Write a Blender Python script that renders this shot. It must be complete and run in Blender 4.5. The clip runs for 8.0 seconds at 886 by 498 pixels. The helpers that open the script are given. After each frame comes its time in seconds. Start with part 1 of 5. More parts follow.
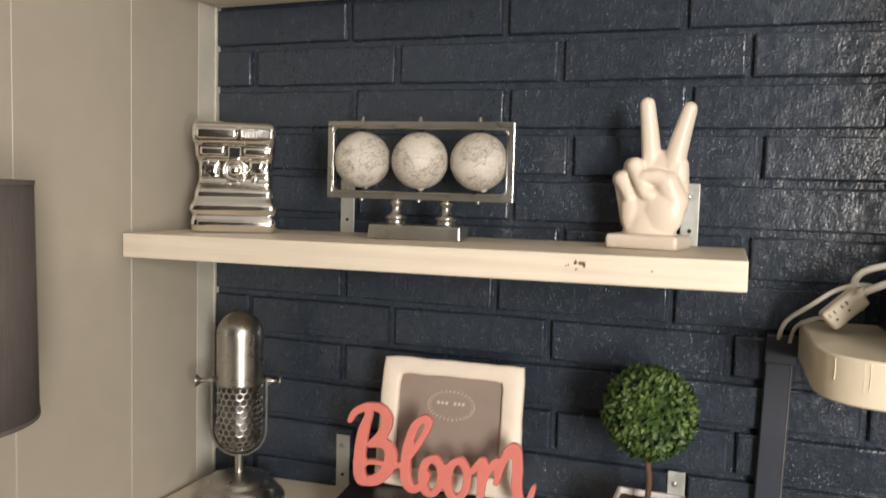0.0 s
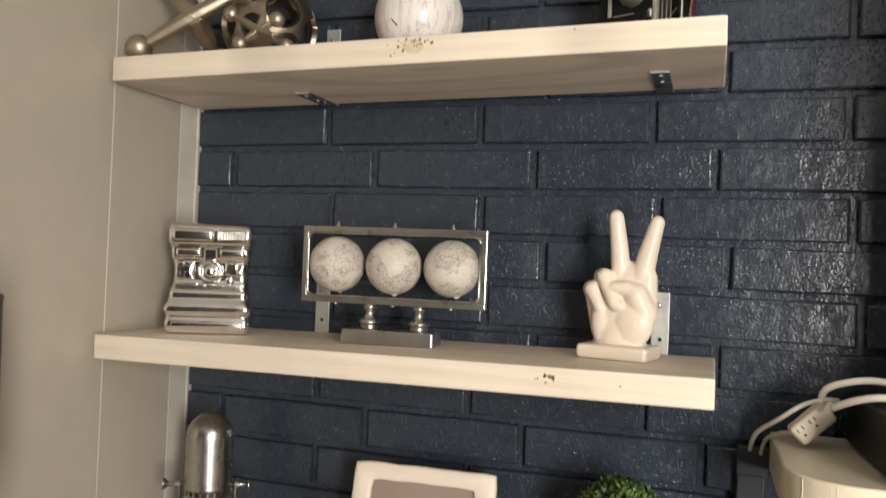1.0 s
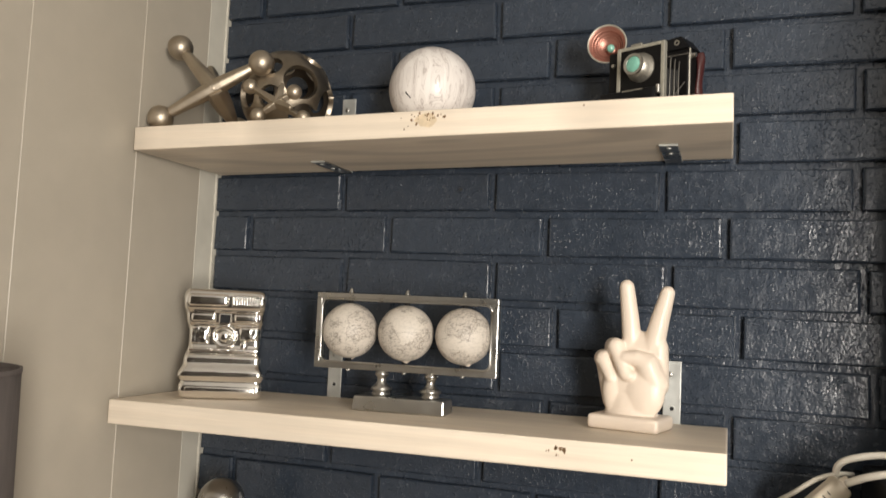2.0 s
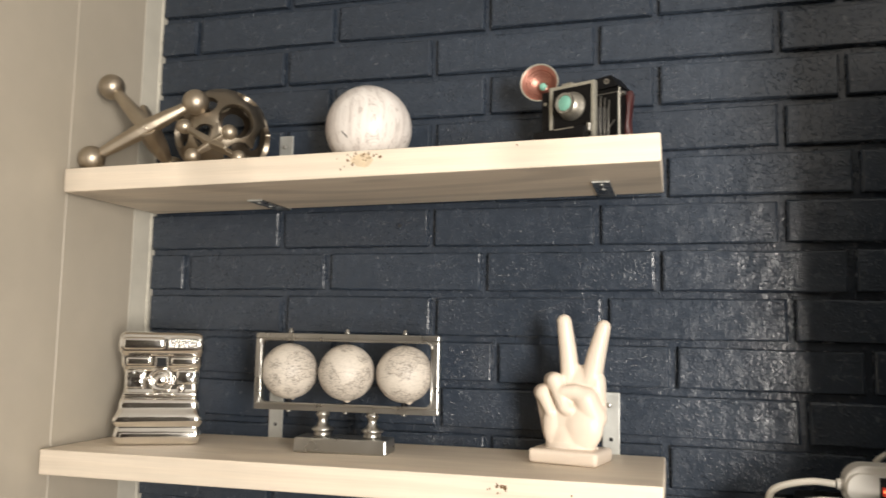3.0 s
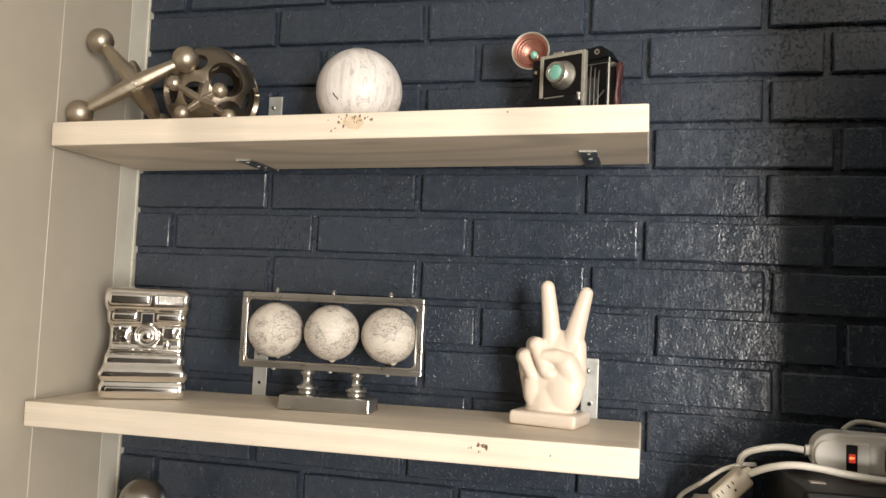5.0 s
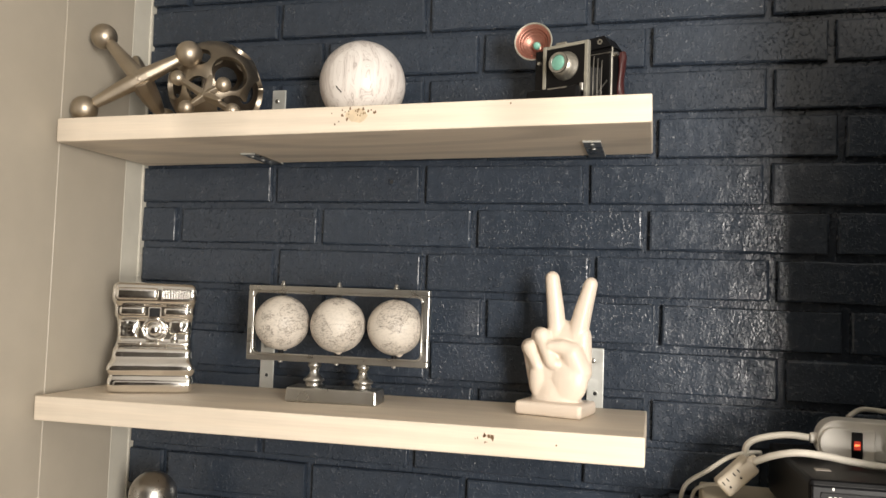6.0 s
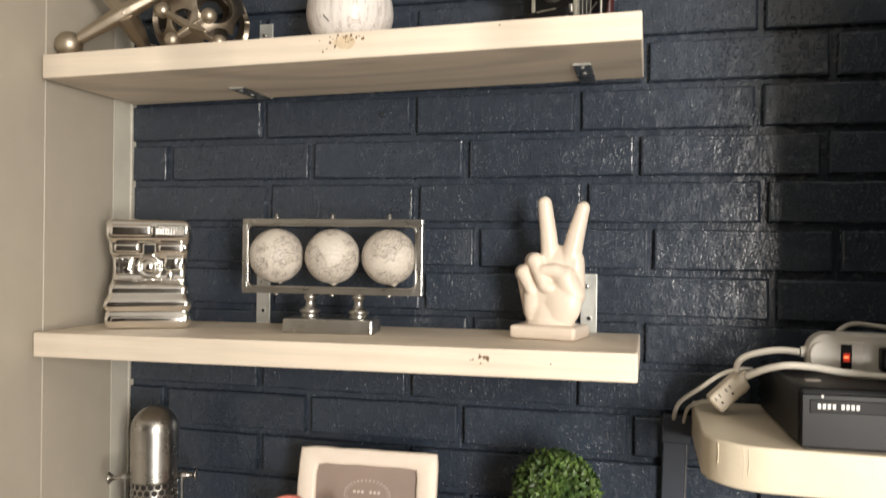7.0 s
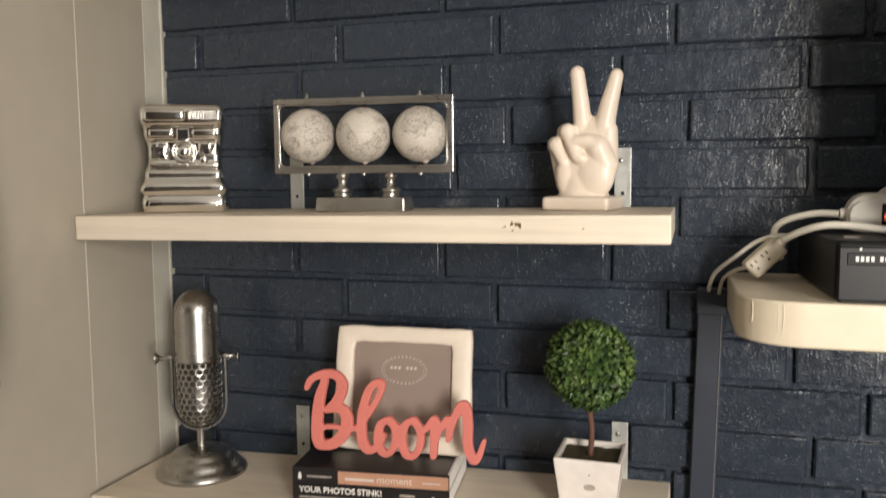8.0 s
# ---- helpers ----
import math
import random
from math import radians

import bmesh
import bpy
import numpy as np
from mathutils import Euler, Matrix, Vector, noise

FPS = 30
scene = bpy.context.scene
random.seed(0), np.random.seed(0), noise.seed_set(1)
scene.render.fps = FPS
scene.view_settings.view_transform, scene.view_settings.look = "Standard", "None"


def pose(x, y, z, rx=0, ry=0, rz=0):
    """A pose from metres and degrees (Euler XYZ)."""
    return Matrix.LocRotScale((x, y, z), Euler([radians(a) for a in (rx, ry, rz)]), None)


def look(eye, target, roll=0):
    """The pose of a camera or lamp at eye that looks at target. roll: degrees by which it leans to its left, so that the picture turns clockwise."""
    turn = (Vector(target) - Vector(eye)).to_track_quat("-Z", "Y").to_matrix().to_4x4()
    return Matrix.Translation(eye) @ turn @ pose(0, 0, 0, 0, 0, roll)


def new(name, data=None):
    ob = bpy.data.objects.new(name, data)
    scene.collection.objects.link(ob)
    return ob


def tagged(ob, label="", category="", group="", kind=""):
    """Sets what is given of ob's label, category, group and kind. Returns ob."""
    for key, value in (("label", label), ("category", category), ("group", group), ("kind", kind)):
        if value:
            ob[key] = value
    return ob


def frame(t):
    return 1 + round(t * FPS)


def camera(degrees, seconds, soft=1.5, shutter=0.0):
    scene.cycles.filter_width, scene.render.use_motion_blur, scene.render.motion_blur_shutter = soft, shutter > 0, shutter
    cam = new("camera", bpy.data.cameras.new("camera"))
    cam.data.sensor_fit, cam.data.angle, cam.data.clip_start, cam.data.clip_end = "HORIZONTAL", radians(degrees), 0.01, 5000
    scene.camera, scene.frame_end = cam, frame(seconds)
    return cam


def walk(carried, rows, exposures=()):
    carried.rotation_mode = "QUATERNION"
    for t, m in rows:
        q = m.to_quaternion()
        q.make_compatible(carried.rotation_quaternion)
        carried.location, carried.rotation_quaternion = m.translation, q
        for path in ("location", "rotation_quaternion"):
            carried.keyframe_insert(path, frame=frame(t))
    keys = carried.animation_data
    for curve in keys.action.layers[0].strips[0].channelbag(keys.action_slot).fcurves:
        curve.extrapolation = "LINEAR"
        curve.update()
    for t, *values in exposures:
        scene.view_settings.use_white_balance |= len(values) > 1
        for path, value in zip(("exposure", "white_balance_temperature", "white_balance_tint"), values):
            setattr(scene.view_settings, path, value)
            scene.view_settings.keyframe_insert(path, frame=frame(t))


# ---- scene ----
cam = camera(57.4, 8.0, soft=1.5, shutter=0.5)
PATH = [
    (0, (0.892, -1.282, 1.586), (0.23, 0.599, 1.433), 1.6),
    (0.5, (0.905, -1.278, 1.605), (0.264, 0.616, 1.547), 2.6),
    (1, (0.911, -1.284, 1.637), (0.275, 0.612, 1.665), 2.3),
    (1.5, (0.916, -1.293, 1.656), (0.25, 0.59, 1.747), 2.0),
    (1.7, (0.916, -1.295, 1.657), (0.243, 0.585, 1.771), 2.4),
    (2.8, (0.928, -1.304, 1.691), (0.325, 0.592, 1.896), 1.9),
    (3, (0.931, -1.301, 1.691), (0.384, 0.612, 1.893), 1.1),
    (3.5, (0.931, -1.305, 1.682), (0.478, 0.636, 1.842), -0.2),
    (4, (0.927, -1.311, 1.669), (0.461, 0.63, 1.793), 1.4),
    (4.5, (0.923, -1.315, 1.676), (0.432, 0.619, 1.806), 2.7),
    (6, (0.925, -1.322, 1.683), (0.417, 0.609, 1.788), 2.0),
    (6.5, (0.928, -1.316, 1.666), (0.441, 0.623, 1.73), 1.3),
    (7, (0.93, -1.323, 1.641), (0.435, 0.615, 1.637), 0.7),
    (7.5, (0.929, -1.321, 1.6), (0.397, 0.605, 1.505), 0.1),
    (8, (0.939, -1.322, 1.562), (0.357, 0.583, 1.378), -0.5),
]
walk(cam, [(t, look(eye, target, roll)) for t, eye, target, roll in PATH],
     [(0, -0.30), (0.5, -0.36), (1.5, -0.33), (2.9, 0.03), (4.5, -0.03), (6.5, -0.03), (7.4, -0.22), (8.0, -0.39)])

# ---- world, daylight from a window behind the camera, exposure ----
world = bpy.data.worlds.new("world")
scene.world = world
world.use_nodes = True
wn = world.node_tree.nodes
sky = wn.new("ShaderNodeTexSky")
sky.sky_type, sky.sun_disc = "NISHITA", False
sky.sun_elevation, sky.sun_rotation = radians(35), radians(100)
wn["Background"].inputs[1].default_value = 0.1
world.node_tree.links.new(sky.outputs[0], wn["Background"].inputs[0])


def area_light(name, m, w, h, watts, colour):
    data = bpy.data.lights.new(name, "AREA")
    data.shape, data.size, data.size_y, data.energy, data.color = "RECTANGLE", w, h, watts, colour
    ob = new(name, data)
    ob.matrix_world = m
    return ob


ROOM_X, ROOM_Y, ROOM_Z = 3.4, -2.6, 2.44
WIN_X0, WIN_X1, WIN_Z0, WIN_Z1 = 1.88, 2.55, 1.02, 2.22
area_light("window_daylight", pose((WIN_X0 + WIN_X1) / 2, ROOM_Y - 0.03, (WIN_Z0 + WIN_Z1) / 2, 90), WIN_X1 - WIN_X0 - 0.04, WIN_Z1 - WIN_Z0 - 0.04, 142, (1.0, 0.930, 0.845))


# ---- materials ----
def material(name, colour, rough=0.5, metal=0.0, vary=0.12, scale=30.0, bump=0.15, bump_scale=200.0, depth=0.001, spec=0.5,
             second=None, mix_scale=6.0, stretch=(1, 1, 1), per_object=0.0, coat=0.0, rough_vary=0.0, bump_detail=5.0):
    """Colour varied at two scales, with fine relief, in metres of the thing's own space."""
    m = bpy.data.materials.new(name)
    m.use_nodes = True
    nt = m.node_tree
    b = nt.nodes["Principled BSDF"]
    L = nt.links.new
    tc = nt.nodes.new("ShaderNodeTexCoord")
    mp = nt.nodes.new("ShaderNodeMapping")
    mp.inputs["Scale"].default_value = stretch
    L(tc.outputs["Object"], mp.inputs[0])

    def tex(sc, detail):
        n = nt.nodes.new("ShaderNodeTexNoise")
        n.inputs["Scale"].default_value, n.inputs["Detail"].default_value = sc, detail
        L(mp.outputs[0], n.inputs[0])
        return n

    big, fine = tex(mix_scale, 4), tex(scale, 6)
    ramp = nt.nodes.new("ShaderNodeMix")
    ramp.data_type = "RGBA"
    other = second or tuple(c * 0.86 for c in colour)
    ramp.inputs[6].default_value, ramp.inputs[7].default_value = (*colour, 1), (*other, 1)
    r = nt.nodes.new("ShaderNodeMapRange")
    r.inputs[1].default_value, r.inputs[2].default_value = 0.38, 0.66
    L(big.outputs[0], r.inputs[0])
    L(r.outputs[0], ramp.inputs[0])
    hsv = nt.nodes.new("ShaderNodeHueSaturation")
    v = nt.nodes.new("ShaderNodeMapRange")
    v.inputs[1].default_value, v.inputs[2].default_value = 0.25, 0.75
    v.inputs[3].default_value, v.inputs[4].default_value = 1 - vary, 1 + vary
    L(fine.outputs[0], v.inputs[0])
    L(ramp.outputs[2], hsv.inputs["Color"])
    if per_object:
        oi = nt.nodes.new("ShaderNodeObjectInfo")
        o = nt.nodes.new("ShaderNodeMapRange")
        o.inputs[3].default_value, o.inputs[4].default_value = 1 - per_object, 1 + per_object
        L(oi.outputs["Random"], o.inputs[0])
        mul = nt.nodes.new("ShaderNodeMath")
        mul.operation = "MULTIPLY"
        L(o.outputs[0], mul.inputs[0]), L(v.outputs[0], mul.inputs[1])
        L(mul.outputs[0], hsv.inputs["Value"])
    else:
        L(v.outputs[0], hsv.inputs["Value"])
    L(hsv.outputs[0], b.inputs["Base Color"])
    b.inputs["Metallic"].default_value = metal
    b.inputs["Specular IOR Level"].default_value = spec
    b.inputs["Roughness"].default_value = rough
    if rough_vary:
        q = nt.nodes.new("ShaderNodeMapRange")
        q.inputs[1].default_value, q.inputs[2].default_value = 0.3, 0.7
        q.inputs[3].default_value, q.inputs[4].default_value = max(rough - rough_vary, 0.02), rough + rough_vary
        L(fine.outputs[0], q.inputs[0]), L(q.outputs[0], b.inputs["Roughness"])
    b.inputs["Coat Weight"].default_value = coat
    if bump:
        n = tex(bump_scale, bump_detail)
        bp = nt.nodes.new("ShaderNodeBump")
        bp.inputs["Strength"].default_value, bp.inputs["Distance"].default_value = bump, depth
        L(n.outputs[0], bp.inputs["Height"])
        L(bp.outputs[0], b.inputs["Normal"])
    return m


def brick_paint():
    """Thick semi-gloss navy paint over rough brick: dimples, drips and smooth patches; offset brick by brick."""
    m = material("navy_brick_paint", (0.0290, 0.0394, 0.0566), rough=0.23, vary=0.12, scale=60, bump=0, second=(0.0256, 0.0348, 0.0500), mix_scale=9,
                 per_object=0.08, rough_vary=0.06, spec=0.5)
    nt = m.node_tree
    b, L = nt.nodes["Principled BSDF"], nt.links.new
    geo = nt.nodes.new("ShaderNodeNewGeometry")
    pit = nt.nodes.new("ShaderNodeTexNoise")
    pit.inputs["Scale"].default_value, pit.inputs["Detail"].default_value, pit.inputs["Roughness"].default_value = 240, 2.0, 0.55
    drip = nt.nodes.new("ShaderNodeTexNoise")
    drip.inputs["Scale"].default_value, drip.inputs["Detail"].default_value = 38, 3
    patch = nt.nodes.new("ShaderNodeTexNoise")
    patch.inputs["Scale"].default_value, patch.inputs["Detail"].default_value = 11, 2
    mp = nt.nodes.new("ShaderNodeMapping")
    mp.inputs["Scale"].default_value = (1.0, 1.0, 0.8)
    L(geo.outputs["Position"], mp.inputs[0])
    for n in (pit, drip, patch):
        L(mp.outputs[0], n.inputs[0])
    pr = nt.nodes.new("ShaderNodeMapRange")
    pr.inputs[1].default_value, pr.inputs[2].default_value, pr.inputs[3].default_value = 0.38, 0.66, 0.25
    L(patch.outputs[0], pr.inputs[0])
    cut = nt.nodes.new("ShaderNodeMapRange")
    cut.inputs[1].default_value, cut.inputs[2].default_value = 0.56, 0.72
    L(pit.outputs[0], cut.inputs[0])
    mul = nt.nodes.new("ShaderNodeMath")
    mul.operation = "MULTIPLY"
    L(cut.outputs[0], mul.inputs[0]), L(pr.outputs[0], mul.inputs[1])
    b1 = nt.nodes.new("ShaderNodeBump")
    b1.inputs["Strength"].default_value, b1.inputs["Distance"].default_value = 0.95, 0.0015
    L(mul.outputs[0], b1.inputs["Height"])
    b2 = nt.nodes.new("ShaderNodeBump")
    b2.inputs["Strength"].default_value, b2.inputs["Distance"].default_value = 0.42, 0.004
    L(drip.outputs[0], b2.inputs["Height"]), L(b1.outputs[0], b2.inputs["Normal"])
    grit = nt.nodes.new("ShaderNodeTexNoise")
    grit.inputs["Scale"].default_value, grit.inputs["Detail"].default_value = 260, 2
    L(mp.outputs[0], grit.inputs[0])
    b3 = nt.nodes.new("ShaderNodeBump")
    b3.inputs["Strength"].default_value, b3.inputs["Distance"].default_value = 0.48, 0.0010
    L(grit.outputs[0], b3.inputs["Height"]), L(b2.outputs[0], b3.inputs["Normal"])
    L(b3.outputs[0], b.inputs["Normal"])
    return m


M_BRICK = brick_paint()
M_PANEL = material("greige_panel_paint", (0.447, 0.404, 0.335), rough=0.42, vary=0.03, scale=25, bump=0.12, bump_scale=260, depth=0.0006, mix_scale=2.5, second=(0.420, 0.380, 0.314))
M_GROOVE_GLINT = material("groove_highlight", (0.485, 0.442, 0.370), rough=0.5, vary=0.05, bump=0.1)
M_TRIM = material("trim_paint", (0.60, 0.575, 0.50), rough=0.4, vary=0.04, scale=40, bump=0.15, bump_scale=120)
M_CEIL = material("white_ceiling_paint", (0.84, 0.83, 0.80), rough=0.9, vary=0.04, bump=0.3, bump_scale=150)
M_ROOM = material("umber_wall_paint", (0.14, 0.127, 0.108), rough=0.7, vary=0.03, bump=0.1)
M_FLOOR = material("dark_walnut_floor_boards", (0.085, 0.060, 0.045), rough=0.45, vary=0.2, scale=20, stretch=(1, 12, 1))


def wood(name, pale, dark, rough=0.55, figure=0.94):
    """Whitewashed pine: long grain along x, broad darker figure."""
    m = material(name, pale, rough=rough, vary=0.05, scale=14, second=dark, mix_scale=2.6, stretch=(1.0, 9.0, 30.0), bump=0.25, bump_scale=90, depth=0.0008, spec=0.35)
    nt = m.node_tree
    L = nt.links.new
    hsv = next(n for n in nt.nodes if n.type == "HUE_SAT")
    wave = nt.nodes.new("ShaderNodeTexWave")
    wave.wave_type, wave.bands_direction = "BANDS", "DIAGONAL"
    wave.inputs["Scale"].default_value, wave.inputs["Distortion"].default_value = 0.9, 13.0
    wave.inputs["Detail"].default_value, wave.inputs["Detail Scale"].default_value = 2.5, 0.32
    mp = next(n for n in nt.nodes if n.type == "MAPPING")
    L(mp.outputs[0], wave.inputs[0])
    r = nt.nodes.new("ShaderNodeMapRange")
    r.inputs[3].default_value, r.inputs[4].default_value = 0.955, 1.015
    L(wave.outputs["Fac"], r.inputs[0])
    mul = nt.nodes.new("ShaderNodeMath")
    mul.operation = "MULTIPLY"
    old = hsv.inputs["Value"].links[0].from_socket
    L(old, mul.inputs[0]), L(r.outputs[0], mul.inputs[1])
    # broad arched figure across the width of the plank
    tc = next(n for n in nt.nodes if n.type == "TEX_COORD")
    mp2 = nt.nodes.new("ShaderNodeMapping")
    mp2.inputs["Scale"].default_value = (1.3, 8.0, 0.0)
    L(tc.outputs["Object"], mp2.inputs[0])
    fig = nt.nodes.new("ShaderNodeTexNoise")
    fig.inputs["Scale"].default_value, fig.inputs["Detail"].default_value, fig.inputs["Distortion"].default_value = 2.4, 3, 1.4
    L(mp2.outputs[0], fig.inputs[0])
    r2 = nt.nodes.new("ShaderNodeMapRange")
    r2.inputs[1].default_value, r2.inputs[2].default_value, r2.inputs[3].default_value, r2.inputs[4].default_value = 0.36, 0.58, 0.945, 1.01
    L(fig.outputs[0], r2.inputs[0])
    mul2 = nt.nodes.new("ShaderNodeMath")
    mul2.operation = "MULTIPLY"
    L(mul.outputs[0], mul2.inputs[0]), L(r2.outputs[0], mul2.inputs[1])
    # long ellipses of grain round the knot, as on a flat-sawn plank
    mp3 = nt.nodes.new("ShaderNodeMapping")
    mp3.inputs["Location"].default_value, mp3.inputs["Scale"].default_value = (-0.155, 0.215, 0.0), (0.30, 1.0, 0.25)
    L(tc.outputs["Object"], mp3.inputs[0])
    rings = nt.nodes.new("ShaderNodeTexWave")
    rings.wave_type, rings.rings_direction = "RINGS", "Z"
    rings.inputs["Scale"].default_value, rings.inputs["Distortion"].default_value = 4.0, 2.0
    rings.inputs["Detail"].default_value, rings.inputs["Detail Scale"].default_value = 2.0, 2.2
    L(mp3.outputs[0], rings.inputs[0])
    r3 = nt.nodes.new("ShaderNodeMapRange")
    r3.inputs[1].default_value, r3.inputs[2].default_value, r3.inputs[3].default_value, r3.inputs[4].default_value = 0.0, 0.40, figure, 1.0
    L(rings.outputs["Fac"], r3.inputs[0])
    mul3 = nt.nodes.new("ShaderNodeMath")
    mul3.operation = "MULTIPLY"
    L(mul2.outputs[0], mul3.inputs[0]), L(r3.outputs[0], mul3.inputs[1])
    L(mul3.outputs[0], hsv.inputs["Value"])
    return m


M_PINE = wood("whitewashed_pine", (0.81, 0.715, 0.59), (0.775, 0.675, 0.55))
M_PINE_KNOTTY = wood("knotty_whitewashed_pine", (0.81, 0.715, 0.59), (0.775, 0.675, 0.55), figure=0.82)


# ---- mesh helpers ----
def link(name, bm, mat, parent=None, label="", smooth=False, m=None):
    me = bpy.data.meshes.new(name)
    bmesh.ops.recalc_face_normals(bm, faces=bm.faces)
    bm.to_mesh(me)
    bm.free()
    me.materials.append(mat)
    if smooth:
        me.shade_smooth()
    ob = new(name, me)
    if parent:
        ob.parent = parent
    if m is not None:
        ob.matrix_basis = m
    if label:
        ob["label"] = label
    return ob


def part(name, bm, mat, parent, label="", smooth=False, m=None):
    return link(name, bm, mat, parent, label, smooth, m)


def thing(name, m, label, category, group="", kind=""):
    """An Empty at the base of a thing."""
    ob = new(name)
    ob.empty_display_size = 0.02
    ob.matrix_basis = m
    return tagged(ob, label, category, group, kind)


def box(x0, x1, y0, y1, z0, z1, bevel=0.0, seg=2, bm=None):
    bm = bm or bmesh.new()
    made = bmesh.ops.create_cube(bm, size=1.0)
    for v in made["verts"]:
        v.co = Vector(((x0 + x1) / 2 + v.co.x * (x1 - x0), (y0 + y1) / 2 + v.co.y * (y1 - y0), (z0 + z1) / 2 + v.co.z * (z1 - z0)))
    if bevel:
        edges = list({e for v in made["verts"] for e in v.link_edges})
        bmesh.ops.bevel(bm, geom=edges, offset=bevel, segments=seg, profile=0.5, affect="EDGES")
    return bm


def lathe(profile, steps=40, bm=None, at=(0, 0, 0)):
    """A turned solid about z from (radius, height) pairs, bottom to top."""
    bm = bm or bmesh.new()
    rings = []
    for r, z in profile:
        if r < 1e-6:
            rings.append([bm.verts.new((at[0], at[1], at[2] + z))])
        else:
            rings.append([bm.verts.new((at[0] + r * math.cos(2 * math.pi * i / steps), at[1] + r * math.sin(2 * math.pi * i / steps), at[2] + z)) for i in range(steps)])
    for a, b in zip(rings, rings[1:]):
        for i in range(steps):
            j = (i + 1) % steps
            if len(a) == 1 and len(b) == 1:
                continue
            if len(a) == 1:
                bm.faces.new((a[0], b[j], b[i]))
            elif len(b) == 1:
                bm.faces.new((a[i], a[j], b[0]))
            else:
                bm.faces.new((a[i], a[j], b[j], b[i]))
    if len(rings[0]) > 1 and len(rings[-1]) > 1:      # a ring: close the section on itself
        a, b = rings[-1], rings[0]
        for i in range(steps):
            bm.faces.new((a[i], a[(i + 1) % steps], b[(i + 1) % steps], b[i]))
    else:
        for ring, flip in ((rings[0], True), (rings[-1], False)):
            if len(ring) > 1:
                bm.faces.new(ring[::-1] if flip else ring)
    return bm


def ball(r, at=(0, 0, 0), u=32, v=20, bm=None, stretch=(1, 1, 1)):
    bm = bm or bmesh.new()
    bmesh.ops.create_uvsphere(bm, u_segments=u, v_segments=v, radius=r, matrix=Matrix.Translation(at) @ Matrix.Diagonal((*stretch, 1)))
    return bm


def rod(a, b, r0, r1=None, seg=16, bm=None):
    """A straight round bar from a to b."""
    bm = bm or bmesh.new()
    a, b = Vector(a), Vector(b)
    turn = (b - a).to_track_quat("Z", "Y").to_matrix().to_4x4()
    bmesh.ops.create_cone(bm, cap_ends=True, segments=seg, radius1=r0, radius2=r0 if r1 is None else r1, depth=(b - a).length, matrix=Matrix.Translation((a + b) / 2) @ turn)
    return bm


def sweep(points, r, seg=10, bm=None, closed=False, flat=1.0, smooth_steps=6):
    """A tube along a smooth line through the points."""
    bm = bm or bmesh.new()
    P = [Vector(p) for p in points]
    line = []
    n = len(P)
    for i in range(n - 1):
        p0, p1, p2, p3 = P[max(i - 1, 0)], P[i], P[i + 1], P[min(i + 2, n - 1)]
        for k in range(smooth_steps):
            t = k / smooth_steps
            line.append(0.5 * ((2 * p1) + (p2 - p0) * t + (2 * p0 - 5 * p1 + 4 * p2 - p3) * t * t + (3 * p1 - p0 - 3 * p2 + p3) * t ** 3))
    line.append(P[-1])
    up = Vector((0.13, 0.21, 0.97))
    rings = []
    for i, p in enumerate(line):
        d = (line[min(i + 1, len(line) - 1)] - line[max(i - 1, 0)]).normalized()
        side = d.cross(up).normalized()
        top = side.cross(d).normalized()
        rings.append([bm.verts.new(p + side * (r * math.cos(2 * math.pi * k / seg)) + top * (r * flat * math.sin(2 * math.pi * k / seg))) for k in range(seg)])
    for a, b in zip(rings, rings[1:]):
        for k in range(seg):
            bm.faces.new((a[k], a[(k + 1) % seg], b[(k + 1) % seg], b[k]))
    bm.faces.new(rings[0][::-1])
    bm.faces.new(rings[-1])
    return bm


def slab(outline, z0, z1, bm=None):
    """An upright prism over a plan outline of (x, y), or any flat outline pushed through."""
    bm = bm or bmesh.new()
    a = [bm.verts.new((x, y, z0)) for x, y in outline]
    b = [bm.verts.new((x, y, z1)) for x, y in outline]
    bm.faces.new(a[::-1])
    bm.faces.new(b)
    for i in range(len(a)):
        j = (i + 1) % len(a)
        bm.faces.new((a[i], a[j], b[j], b[i]))
    return bm


# ---- the room ----
LEFT = -0.012
floor = tagged(link("floor", box(LEFT - 0.1, ROOM_X + 0.1, ROOM_Y - 0.1, 0.15, -0.1, 0.0), M_FLOOR), "dark walnut board floor of the room", "floor", kind="structure")
ceiling = tagged(link("ceiling", box(LEFT - 0.1, ROOM_X + 0.1, ROOM_Y - 0.1, 0.15, ROOM_Z, ROOM_Z + 0.1), M_CEIL), "white painted ceiling of the room", "ceiling", kind="structure")
wall_east = tagged(link("wall_east", box(ROOM_X, ROOM_X + 0.1, ROOM_Y - 0.1, 0.15, 0, ROOM_Z), M_ROOM), "plain pale painted wall closing the room", "wall", kind="structure")
bm = box(LEFT - 0.1, WIN_X0, ROOM_Y - 0.1, ROOM_Y, 0, ROOM_Z)
box(WIN_X1, ROOM_X, ROOM_Y - 0.1, ROOM_Y, 0, ROOM_Z, bm=bm)
box(WIN_X0, WIN_X1, ROOM_Y - 0.1, ROOM_Y, 0, WIN_Z0, bm=bm)
box(WIN_X0, WIN_X1, ROOM_Y - 0.1, ROOM_Y, WIN_Z1, ROOM_Z, bm=bm)
wall_south = tagged(link("wall_south", bm, M_ROOM), "plain pale painted wall with a window opening", "wall", kind="structure")

